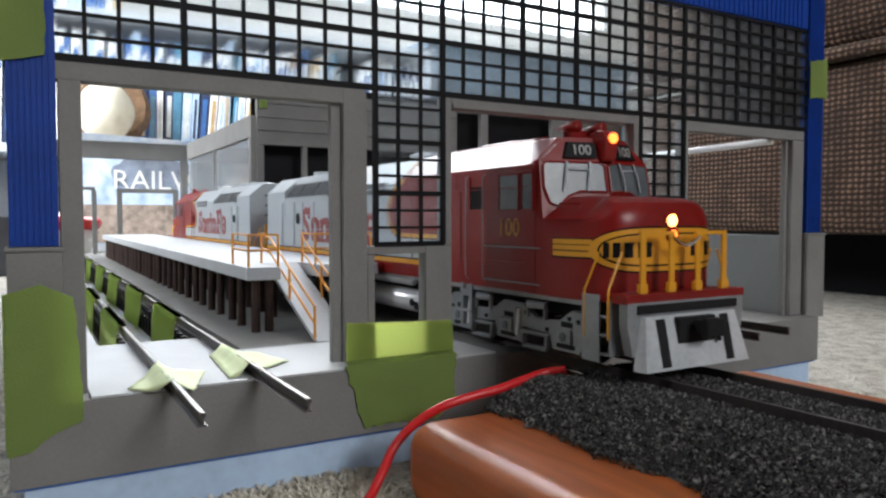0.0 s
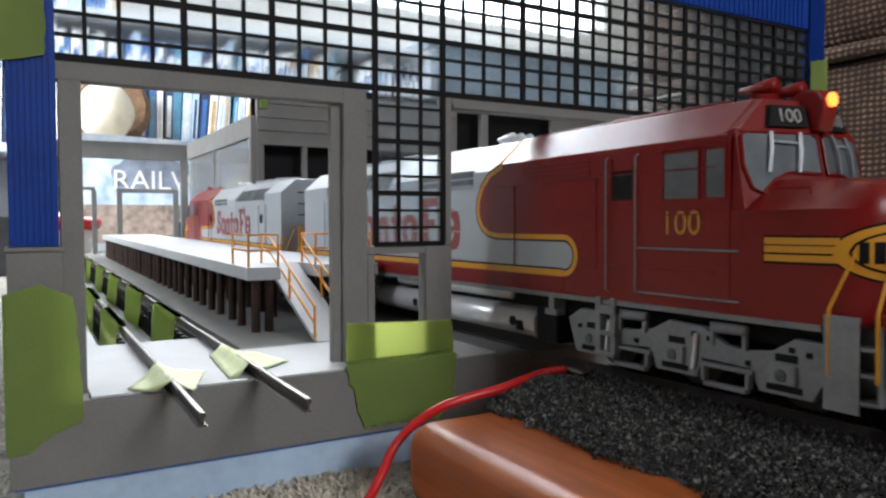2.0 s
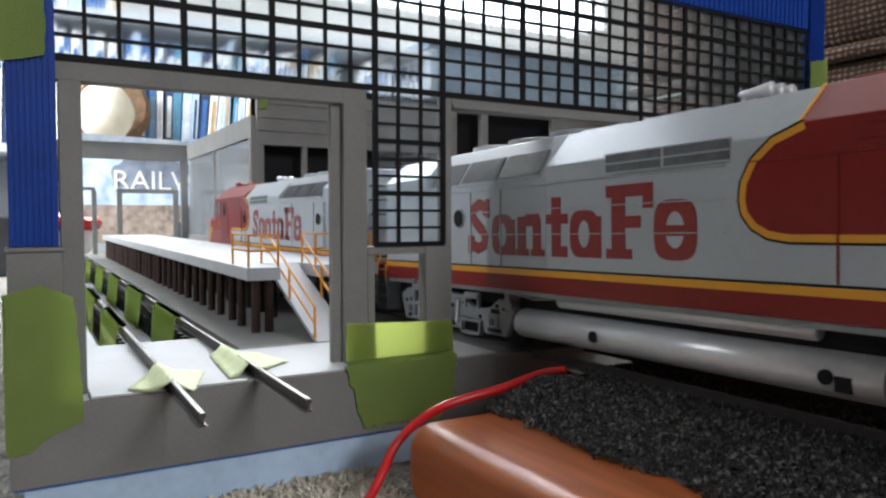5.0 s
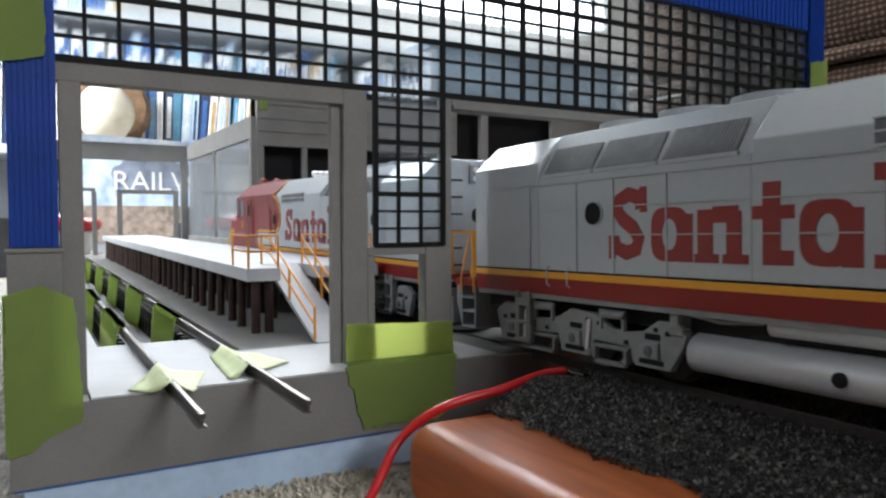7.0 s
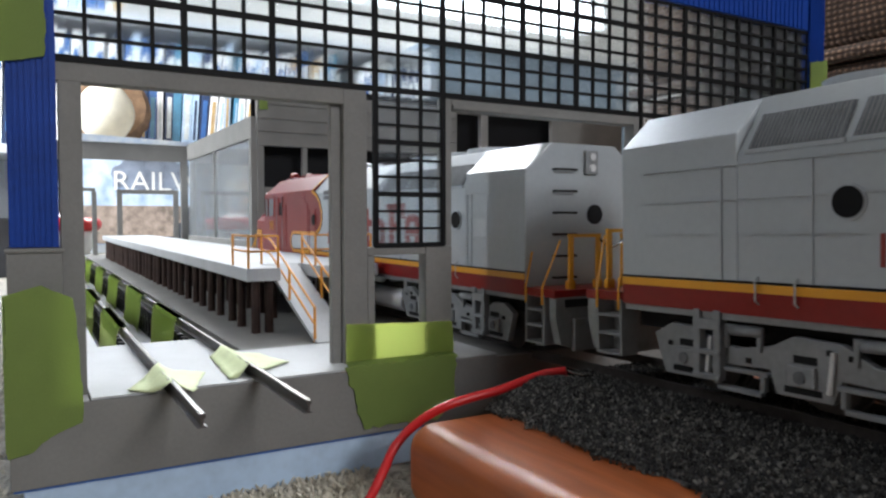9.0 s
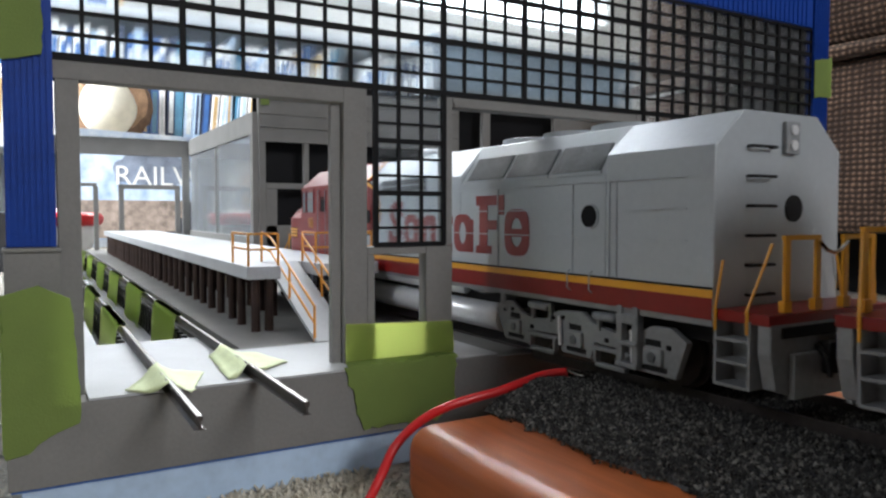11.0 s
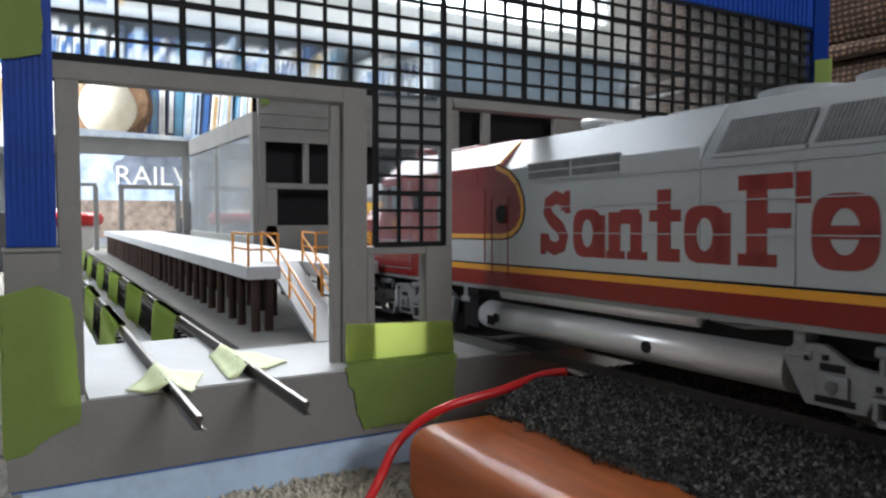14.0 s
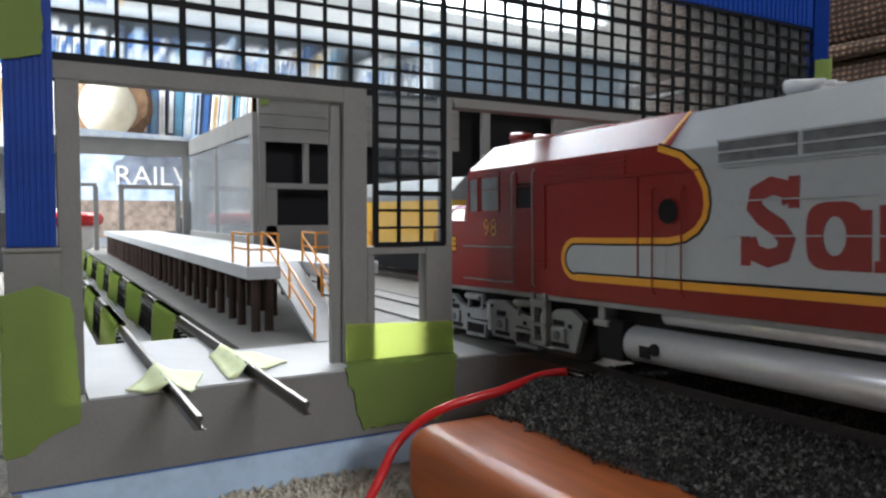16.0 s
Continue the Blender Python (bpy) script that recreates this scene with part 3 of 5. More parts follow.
# foam board under the shed
tagged(part("foam_board", box(-5.5, 216, -5.2, 610, CARPET, 13.6, 0.3), M_FOAM), "pale blue foam board lying under the shed", "foam board")
tagged(part("card_sheet", box(-7.0, 218, -5.9, 610, 13.65, 14.05), M_FOAMTOP), "thin deep blue card between plinth and foam", "card sheet")

# ---- the wooden board with ballast and track ----
TX, GA = 111.1, 8.25


def rail_z(y):
    """Height of the railhead along the line: level indoors, gently rising outside."""
    return 28.3 + 0.012 * max(0.0, 15.0 - y)


def ride_z(y):
    """Height at which the locomotive frames ride along the line."""
    return 30.2 + 0.025 * max(0.0, 15.0 - y)


def rounded_board(x0, x1, y0, y1, z0, z1, r):
    bm = box(x0, x1, y0, y1, z0, z1)
    bmesh.ops.bevel(bm, geom=bm.edges[:], offset=r * MM, segments=7, affect="EDGES", profile=0.5)
    return bm


board = tagged(part("wooden_board", rounded_board(57, 157, -700, -25.5, CARPET, 22.0, 5.0), M_WOOD, smooth=True), "orange varnished wooden board with rounded edges", "wooden board")

stone_verts, stone_faces = [], []
rng = random.Random(11)
for i in range(62000):
    y = -27 - 170 * rng.random() ** 1.2
    e0 = 75 + 2.5 * noise.noise((0, y * 0.06, 0)) + 2 * noise.noise((3, y * 0.25, 0))
    x = rng.uniform(e0, 124)
    top = rail_z(y) - 1.7
    edge = min(1.0, (x - e0) / 13, (124 - x) / 4)
    z = 22.2 + (top - 22.2) * min(1, max(0, edge)) ** 0.75 + rng.uniform(-0.35, 0.3)
    if TX - GA - 1.0 < x < TX - GA + 1.0 or TX + GA - 1 < x < TX + GA + 1:
        z -= 1.2
    s = rng.uniform(0.17, 0.30) if rng.random() < 0.6 else rng.uniform(0.30, 0.52)
    b = len(stone_verts)
    for d in ((1, 0, 0), (-1, 0, 0), (0, 1, 0), (0, -1, 0), (0, 0, 1), (0, 0, -1)):
        stone_verts.append(tuple((c + s * (k * rng.uniform(0.6, 1.2) + rng.uniform(-0.3, 0.3))) * MM for c, k in zip((x, y, z), d)))
    stone_faces += [(b + p, b + q, b + r) for p, q, r in ((0, 2, 4), (2, 1, 4), (1, 3, 4), (3, 0, 4), (2, 0, 5), (1, 2, 5), (3, 1, 5), (0, 3, 5))]
me = bpy.data.meshes.new("ballast_stones")
me.from_pydata(stone_verts, [], stone_faces)
M_STONE = mat("grey ballast stone", (0.10, 0.10, 0.102), 0.9, var=0.5, scale=300, fine=1500)
nt = M_STONE.node_tree
geo, ramp = nt.nodes.new("ShaderNodeNewGeometry"), nt.nodes.new("ShaderNodeValToRGB")
ramp.color_ramp.elements[0].color, ramp.color_ramp.elements[1].color = (0.006, 0.006, 0.007, 1), (0.15, 0.145, 0.135, 1)
ramp.color_ramp.elements.new(0.62).color = (0.032, 0.031, 0.030, 1)
nt.links.new(geo.outputs["Random Per Island"], ramp.inputs[0])
nt.links.new(ramp.outputs[0], nt.nodes["Principled BSDF"].inputs["Base Color"])
me.materials.append(M_STONE)
stones = tagged(new("ballast_stones", me), "loose grey ballast stones beside the track", "ballast", kind="stuff")
bed = bmesh.new()
prev = None
for k in range(60):
    y = -26.5 - k * 11
    e0 = 75 + 2.5 * noise.noise((0, y * 0.06, 0))
    row = [bed.verts.new((x * MM, y * MM, z * MM)) for x, z in ((e0 + 1, 21.8), (e0 + 11, rail_z(y) - 3.0), (119, rail_z(y) - 3.0), (123.5, 21.8))]
    if prev:
        for a in range(3):
            bed.faces.new((prev[a], prev[a + 1], row[a + 1], row[a]))
    else:
        bed.faces.new(row)
    prev = row
bmesh.ops.recalc_face_normals(bed, faces=bed.faces)
tagged(part("ballast_bed", bed, M_BALLAST), "grey ballast bed on the wooden board", "ballast", kind="stuff")

track = thing("model_track", "model railway track with dark ties and nickel rails", "track", (TX, 0, 27.9))


def track_part(name, bm, material, label=""):
    bmesh.ops.translate(bm, verts=bm.verts, vec=(-TX * MM, 0, -0.0279))
    return part(name, bm, material, track, label)


for s in (-1, 1):
    x = TX + s * GA
    bm = bmesh.new()
    prev = None
    for y in (900, 300, 60, 15, -30, -100, -250, -700):
        zt = rail_z(y)
        row = [bm.verts.new((a * MM, y * MM, z * MM)) for a, z in ((x - 0.4, zt - 2.1), (x - 0.4, zt), (x + 0.4, zt), (x + 0.4, zt - 2.1))]
        if prev:
            for a in range(3):
                bm.faces.new((prev[a], prev[a + 1], row[a + 1], row[a]))
        prev = row
    bmesh.ops.recalc_face_normals(bm, faces=bm.faces)
    track_part("rail", bm, M_RAILSIDE)
tie_me = bpy.data.meshes.new("tie")
box(-14, 13, -1.1, 1.1, -1.0, 0.4).to_mesh(tie_me)
tie_me.materials.append(M_TIE)
for i in range(60):
    y = -28 - i * 6.2
    ob = new("tie", tie_me)
    ob.parent = track
    ob.location = (0, y * MM, (rail_z(y) - 2.5 - 27.9) * MM)
conn = tagged(part("track_connector", boxes([(93.5, 99, -31, -28.2, 26.6, 27.6), (95, 97, -33.5, -26, 27.6, 28.3), (99, 102, -30, -29, 26.8, 27.6), (96, 102.4, -34, -32.6, 26.4, 27.4)], 0.25), M_STEEL), "bright metal track power connector", "connector")

cable_pts = [(40, -38, 7.6), (45, -31, 7.8), (49.4, -27.6, 9.2), (53.0, -25.4, 12.5), (57.0, -23.0, 16.5), (61.5, -23.6, 20.5), (66.3, -25.5, 23.4), (72, -26.6, 24.8), (78.0, -27.1, 25.6), (84, -26.8, 26.6), (90.5, -26.5, 27.6), (94.5, -29.0, 28.3)]
cv = [Vector(p) for p in cable_pts]
fine = []
for i in range(len(cv) - 1):
    p0, p1, p2, p3 = cv[max(i - 1, 0)], cv[i], cv[i + 1], cv[min(i + 2, len(cv) - 1)]
    for k in range(5):
        t = k / 5
        fine.append(0.5 * ((2 * p1) + (p2 - p0) * t + (2 * p0 - 5 * p1 + 4 * p2 - p3) * t * t + (3 * p1 - p0 - 3 * p2 + p3) * t ** 3))
fine.append(cv[-1])
tagged(part("power_cable", tube(fine, 0.92, 12), M_CABLE, smooth=True), "red power cable running to the track", "cable")

# ---- behind the shed: couch, shelf, books, picture, doll ----
couch = thing("couch", "brown woven couch with piped cushions and a dark gap beneath", "couch", (900, 60, CARPET))


def couch_part(name, bm, label=""):
    bmesh.ops.translate(bm, verts=bm.verts, vec=(-0.9, -0.06, -CARPET * MM))
    return part(name, bm, M_COUCH, couch, label, True)


couch_part("seat_base", box(430, 1300, -150, 284, 50, 156, 8))
couch_part("seat_cushion", box(424, 1300, -156, 290, 164, 350, 18))
couch_part("piping", tube([(426, 288, 160), (426, -154, 160), (1300, -156, 160)], 5, 8))
couch_part("backrest", box(1250, 1400, -160, 290, 190, 420, 30))
for x, y in ((450, -120), (1260, -120), (450, 250), (1260, 250)):
    p = box(x - 20, x + 20, y - 20, y + 20, CARPET, 50, 3)
    bmesh.ops.translate(p, verts=p.verts, vec=(-0.9, -0.06, -CARPET * MM))
    part("leg", p, M_DARK, couch, "dark wooden foot")

# Black block fills the gap under the couch in place of its shade.
p = box(505, 1290, -80, 270, CARPET + 0.5, 49.5)
bmesh.ops.translate(p, verts=p.verts, vec=(-0.9, -0.06, -CARPET * MM))
part("gap_shade", p, M_BLACK, couch, "black block painting the shade under the couch")

SY = 1150
shelf = thing("bookshelf", "pale bookshelf packed with slim cases and books", "bookshelf", (200, SY, CARPET))


def shelf_part(name, bm, material, label=""):
    bmesh.ops.translate(bm, verts=bm.verts, vec=(-0.2, -SY * MM, -CARPET * MM))
    return part(name, bm, material, shelf, label)


shelf_part("back_panel", box(-700, 700, SY + 190, SY + 196, CARPET, 398), M_SHELF)
for z in (20, 176, 398):
    shelf_part("shelf_board", box(-700, 700, SY - 5, SY + 189, z - 14, z, 1), M_SHELF)
for x in (-700, 716):
    shelf_part("side_panel", box(x - 16, x, SY - 6, SY + 196, CARPET, 398, 1), M_SHELF)
rng = random.Random(5)
spines = [mat("spine " + n, c, 0.35, var=0.25, scale=25, fine=180) for n, c in (("white", (0.85, 0.87, 0.88)), ("ice", (0.45, 0.60, 0.78)), ("blue", (0.03, 0.12, 0.35)), ("navy", (0.012, 0.03, 0.09)), ("tan", (0.50, 0.34, 0.15)), ("pale", (0.62, 0.66, 0.66)), ("teal", (0.06, 0.22, 0.35)))]
M_SPINELABEL = mat("spine label", (0.65, 0.68, 0.7), 0.4, var=0.1)


def media_case(x, w, h, z, tilt, material):
    ob = part("media_case", box(-w / 2, w / 2, 0, 130, 0, h, 0.8), material)
    ob.matrix_basis = pose(x * MM, (SY + 12) * MM, z * MM, 0, tilt, 0)
    part("spine_label", box(-w / 2 + 2, w / 2 - 2, -0.4, -0.05, h * 0.62, h * 0.86), M_SPINELABEL if material is not spines[0] else spines[2], ob)
    part("title_bar", box(-w / 2 + 3.5, w / 2 - 3.5, -0.4, -0.05, h * 0.12, h * 0.5), spines[rng.randrange(7)], ob)
    return tagged(ob, "slim upright case with a coloured spine on the shelf", "media case", group="cases on the bookshelf")


for z, x0, x1 in ((176, 215, 505), (398, -650, 130), (20, 330, 690), (20, -650, -40), (176, -650, -50), (176, 560, 690)):
    x = x0
    while x < x1:
        w = rng.choice((10, 11, 12, 13, 15, 9))
        media_case(x + w / 2, w, rng.uniform(178, 200), z + 0.3, rng.uniform(2, 6) if z == 176 and x0 > 0 else rng.uniform(-0.3, 0.3), spines[rng.choice((0, 0, 0, 1, 1, 2, 3, 3, 4, 5, 5, 6))])
        x += w + rng.uniform(0.3, 2.2)
x = -60
while x < 205:
    w = rng.choice((9, 10, 11, 12, 14))
    media_case(x + w / 2, w, rng.uniform(176, 196), 176.3, rng.uniform(1, 3), spines[rng.choice((0, 0, 0, 5, 1, 2, 3))])
    x += w + rng.uniform(0.8, 2.6)
tagged(part("black_case", box(508, 556, SY + 8, SY + 120, 176.4, 250, 6), M_BLACK), "small black bag on the shelf", "bag")

cab = thing("media_cabinet", "dark media cabinet beside the bookshelf", "cabinet", (1050, 1400, CARPET))
part("carcass", box(-290, 290, -180, 180, 30, 420, 4), M_CABINET, cab)
part("top", box(-300, 300, -190, 190, 420.2, 440, 4), M_CABINET, cab)
for x in (-145, 145):
    d = part("door", box(x - 140, x + 140, -186, -180.2, 36, 412, 2), M_CABINET, cab)
    part("handle", tube([(x * 0.1, -190, 150), (x * 0.1, -190, 210)], 4, 8), M_STEEL, d)
for x in (-270, 270):
    for y in (-160, 160):
        part("foot", disc((x, y, 0), 16, "z", 30, 10), M_DARK, cab)

# standing picture with a readable word
pic = thing("railway_picture", "glossy picture box with a white word over a pale sky", "picture", (150, SY - 40, 20))
part("panel", box(-92, 130, -4, 14, 0, 150, 1), mat("pale sky print", (0.16, 0.28, 0.50), 0.3, scale=14, fine=60, col2=(0.70, 0.80, 0.92)), pic)
part("ground_print", box(-92, 130, -4.6, -4.1, 2, 62), mat("dusty landscape print", (0.16, 0.13, 0.11), 0.35, scale=30, fine=120, col2=(0.42, 0.33, 0.28)), pic)
part("smoke_print", prism(ragged([(-30, 92), (-34, 122), (0, 140), (52, 138), (92, 124), (94, 94), (40, 84)], 6, 2.5, 3), "y", -4.6, -4.1), mat("grey smoke print", (0.20, 0.24, 0.32), 0.35, var=0.4, scale=40), pic)
part("engine_print", boxes([(58, 100, -5.1, -4.7, 12, 34), (70, 84, -5.1, -4.7, 34, 60), (44, 108, -5.1, -4.7, 6, 12), (90, 97, -5.1, -4.7, 34, 44)]), mat("dark engine print", (0.03, 0.035, 0.05), 0.35, var=0.4, scale=60), pic)
text_mesh("title_word", "RAILW", 44, 0.3, pose(0.034, -0.0054, 0.100, 90, 0, 0), M_WHITE, pic, "white capital letters")

doll = bmesh.new()
bmesh.ops.create_icosphere(doll, subdivisions=4, radius=0.041, matrix=Matrix.Translation((0, 0, 0.0475)) @ Matrix.Diagonal((1, 0.8, 1.12, 1)))
for v in doll.verts:
    v.co += v.normal * 0.002 * noise.noise(v.co * 30)
M_DOLL = mat("cream cloth", (0.74, 0.70, 0.58), 0.85, var=0.08, scale=60, fine=500, bump=0.0005)
tagged(part("cloth_doll", doll, M_DOLL, smooth=True), "round cream cloth doll head on the shelf", "doll").location = (0.109, 1.09, 0.1765)
hat = bmesh.new()
bmesh.ops.create_cone(hat, cap_ends=True, segments=40, radius1=0.068, radius2=0.05, depth=0.03)
for v in hat.verts:
    v.co += Vector((noise.noise(v.co * 60), noise.noise(v.co * 50 + Vector((5, 0, 0))), 0)) * 0.004
o = tagged(part("straw_hat", hat, mat("straw", (0.26, 0.155, 0.09), 0.85, var=0.3, scale=90, fine=700, bump=0.0006)), "woven straw hat behind the doll", "hat")
o.matrix_basis = pose(0.122, 1.145, 0.2445, 84, 0, 8)

snow = bmesh.new()
bmesh.ops.create_icosphere(snow, subdivisions=3, radius=0.032, matrix=Matrix.Translation((0, 0, 0.031)) @ Matrix.Diagonal((1, 1, 0.95, 1)))
toy = tagged(part("round_toy", snow, M_WHITE, smooth=True), "round white toy with a red band", "toy")
toy.location = (0.035, 0.80, CARPET * MM + 0.0005 + 0.0)
part("red_band", tube([(33 * math.cos(a), 33 * math.sin(a), 48) for a in [k * math.pi / 12 for k in range(25)]], 8, 8), M_CABLE, toy, "soft red band", True)
plinth = tagged(part("side_crate", box(-60, 20, 640, 780, CARPET, 62, 2), M_SHELFDARK), "dark low crate beside the shed", "crate")

# yellow model coach waiting behind the train
coach = thing("yellow_model_coach", "yellow and grey model locomotive waiting on the far line", "model locomotive", (184, 205, 28))
part("body", box(-17, 17, -62, 55, 14, 42, 1.5), mat("golden yellow paint", (0.62, 0.34, 0.03), 0.4, var=0.08), coach)
part("roof", prism([(-17.2, 40), (17.2, 40), (17.2, 43), (9, 51), (-9, 51), (-17.2, 43)], "y", -62.2, 55.2, 0.5), M_TRUCK, coach)
part("nose_panel", prism([(-12, 20), (12, 20), (12, 36), (-12, 36)], "y", -62.9, -62.05), M_WHITE, coach)
part("eye_shape", prism([(-9, 29), (-3, 33), (-3, 30)], "y", -63.3, -62.95), M_BLACK, coach)
part("underframe", box(-14, 14, -57, 50, 4, 13.9, 0.5), M_DARK, coach)
for y in (-46, -34, 28, 40):
    for s in (-1, 1):
        part("wheel", disc((s * 8.2 - 1, y, 7.4), 5.4, "x", 2, 20), M_STEEL, coach)

# ---- the two cowl locomotives ----
LOCO = 0.95
HW = 18.0


def bonnet_path():
    """Edge between red and silver on the side, as (along, height), from the roof down and round the tongue."""
    pts = [(-19.5, 43.9), (-14, 42.0), (-10.3, 39), (-8.4, 35.5), (-8.0, 32.5), (-8.6, 30.0), (-10.4, 27.8), (-13.2, 26.3), (-17, 25.7), (-30, 25.6), (-43.4, 25.6)]
    pts += [(-43.4 - 3.6 * math.sin(a), 22.0 + 3.6 * math.cos(a)) for a in [math.pi * k / 10 for k in range(1, 10)]]
    return pts + [(-43.4, 18.4)]


def offset(pts, d):
    out = []
    for i, p in enumerate(pts):
        a, b = Vector(pts[max(i - 1, 0)]), Vector(pts[min(i + 1, len(pts) - 1)])
        t = (b - a).normalized()
        out.append((p[0] - t.y * d, p[1] + t.x * d))
    return out


def ribbon(pts, d0, d1, s, x0, x1):
    a, b = offset(pts, d0), offset(pts, d1)
    return prism(a + b[::-1], "x", s * x0, s * x1)


def side_shapes(body, s):
    """Paint scheme on one side; s is -1 or 1."""
    path = bonnet_path()
    red = path + [(-43.4, 13.5), (-87, 13.5), (-87, 43.9)]
    part("red_bonnet", prism(red, "x", s * HW, s * (HW + 0.10)), M_RED, body)
    part("red_skirt", box(*sorted((s * HW, s * (HW + 0.10))), -43.3, 127.8, 13.5, 17.3), M_RED, body)
    tongue = [(-43.4, 18.6)] + [p for p in path[::-1] if p[0] <= -29] + [(-17.8, 25.6), (-17.8, 18.6)]
    part("silver_tongue", prism(tongue[:1] + tongue[2:], "x", s * (HW - 0.02), s * (HW + 0.07)), M_SILVER, body)
    part("yellow_outline", ribbon(path, 0.15, -1.05, s, HW + 0.02, HW + 0.17), M_YELLOW, body)
    part("black_outline", ribbon(path, 0.55, 0.15, s, HW + 0.02, HW + 0.16), M_BLACK, body)
    part("yellow_stripe", box(*sorted((s * HW, s * (HW + 0.16))), -43.4, 127.9, 17.3, 18.75), M_YELLOW, body)
    part("black_line", box(*sorted((s * HW, s * (HW + 0.14))), -43.2, 127.9, 18.8, 19.2), M_BLACK, body)
    # battens and door lines
    for z in (27.0, 32.8, 38.6):
        part("batten", box(*sorted((s * HW, s * (HW + 0.34))), -5, 122, z, z + 0.22), M_SILVER, body)
    part("batten", box(*sorted((s * HW, s * (HW + 0.34))), -84, -9.5, 38.6, 38.82), M_RED, body)
    for y in (-25, -54, 62, 104):
        part("panel_joint", box(*sorted((s * HW, s * (HW + 0.30))), y, y + 0.3, 19.3, 38.4), M_RED if y < -20 else M_SILVER, body)
    for z in (20.4, 30.5):
        part("batten", box(*sorted((s * HW, s * (HW + 0.32))), -84, -50, z - 0.1, z + 0.15), M_RED, body)
    for z in (24.2, 15.6):
        part("side_rail", tube([(s * (HW + 0.35), -66, z), (s * (HW + 0.35), -89, z)], 0.2, 6), M_TRUCK, body, "thin side handrail")
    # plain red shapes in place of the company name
    x0, x1 = s * HW, s * (HW + 0.15)

    def ring(c, w, h, z, t):
        n = 22
        o = [(c + w / 2 * math.copysign(abs(math.cos(a)) ** 0.6, math.cos(a)), z + h / 2 + h / 2 * math.copysign(abs(math.sin(a)) ** 0.6, math.sin(a))) for a in [2 * math.pi * k / n for k in range(n)]]
        i = [(c + (w / 2 - t) * math.cos(a), z + h / 2 + (h / 2 - t * 0.8) * math.sin(a)) for a in [2 * math.pi * k / n for k in range(n)]]
        bm = bmesh.new()
        vs = [[bm.verts.new((x * MM, p[0] * MM, p[1] * MM)) for p in q] for q in (o, i) for x in (x0, x1)]
        for k in range(n):
            j = (k + 1) % n
            for a, b in ((vs[0], vs[1]), (vs[1], vs[3]), (vs[3], vs[2]), (vs[2], vs[0])):
                bm.faces.new((a[k], a[j], b[j], b[k]))
        bmesh.ops.recalc_face_normals(bm, faces=bm.faces)
        part("red_shape", bm, M_LETTER, body)

    def bars(rows):
        part("red_shape", boxes([(*sorted((x0, x1)), a, b, c, d) for a, b, c, d in rows]), M_LETTER, body)
    f = (lambda a: 77.5 - a) if s < 0 else (lambda a: a - 1.5)

    def span(a, b):
        return tuple(sorted((f(a), f(b))))
    curl = [(9.0, 32.4), (8.2, 34.4), (5.6, 35.1), (2.9, 33.9), (2.5, 31.8), (4.0, 30.2), (6.8, 28.4), (8.3, 26.4), (7.6, 24.3), (5.0, 23.5), (2.4, 24.4), (1.4, 26.4)]
    curl = [(f(a), z) for a, z in curl]
    part("red_shape", ribbon(curl, 1.5, -1.5, s, HW, HW + 0.15), M_LETTER, body)
    bars([(*span(8.6, 10.4), 31.4, 36.4), (*span(0.0, 1.8), 22.2, 27.2)])
    for c in (16.0, 46.5):
        ring(f(c), 9.0, 10.2, 22.0, 2.7)
        bars([(*span(c + 2.2, c + 5.4), 22.0, 30.8)])
    bars([(*span(22.5, 25.8), 22.0, 31.4), (*span(28.6, 31.6), 22.0, 31.0), (*span(25.8, 31.0), 29.0, 31.9), (*span(21.8, 27.0), 22.0, 23.6), (*span(27.8, 33.0), 22.0, 23.6)])
    bars([(*span(35.6, 38.8), 22.0, 35.4), (*span(33.6, 41.2), 29.4, 31.6), (*span(36.5, 41.0), 22.0, 24.4)])
    bars([(*span(55.0, 58.8), 22.0, 36.9), (*span(53.4, 60.6), 22.0, 24.0), (*span(53.4, 66.2), 34.4, 36.9), (*span(63.6, 66.2), 32.0, 34.4), (*span(58.8, 63.0), 28.2, 30.6)])
    ring(f(71.5), 10.2, 11.4, 22.0, 2.8)
    bars([(*span(68.4, 76.2), 26.6, 28.6)])
    # grab-iron pairs, portholes
    for y0, z0, z1, m in ((-57.6, 15, 42.5, M_TRUCK), (-65.8, 15, 42.5, M_TRUCK), *(((-13.5, 16, 36, M_RED), (-20.5, 16, 36, M_RED)) if s > 0 else ()), (90, 15.5, 20, M_SILVER), (97, 15.5, 20, M_SILVER)):
        part("grab_iron", tube([(s * HW, y0, z1), (s * (HW + 0.9), y0, z1 - 0.6), (s * (HW + 0.9), y0, z0 + 0.6), (s * HW, y0, z0)], 0.16, 6), m, body)
    port = 82 if s < 0 else 96.3
    part("door_frame", boxes([(*sorted((s * HW, s * (HW + 0.3))), port - 6, port - 5.4, 19.4, 38.4), (*sorted((s * HW, s * (HW + 0.3))), port + 5.4, port + 6, 19.4, 38.4)]), M_SILVER, body)
    p = part("porthole", disc((s * HW if s > 0 else s * HW - 0.35, port, 31.6), 2.7, "x", 0.35, 24), M_SILVER, body)
    part("glass", disc((s * (HW + 0.36) if s > 0 else s * (HW + 0.36) - 0.15, port, 31.6), 2.35, "x", 0.15, 24), M_BLACK, p)
    if s > 0:
        p = part("porthole", disc((s * HW, -17, 31.6), 2.6, "x", 0.35, 24), M_RED, body)
        part("glass", disc((s * (HW + 0.36), -17, 31.6), 2.3, "x", 0.15, 24), M_BLACK, p)
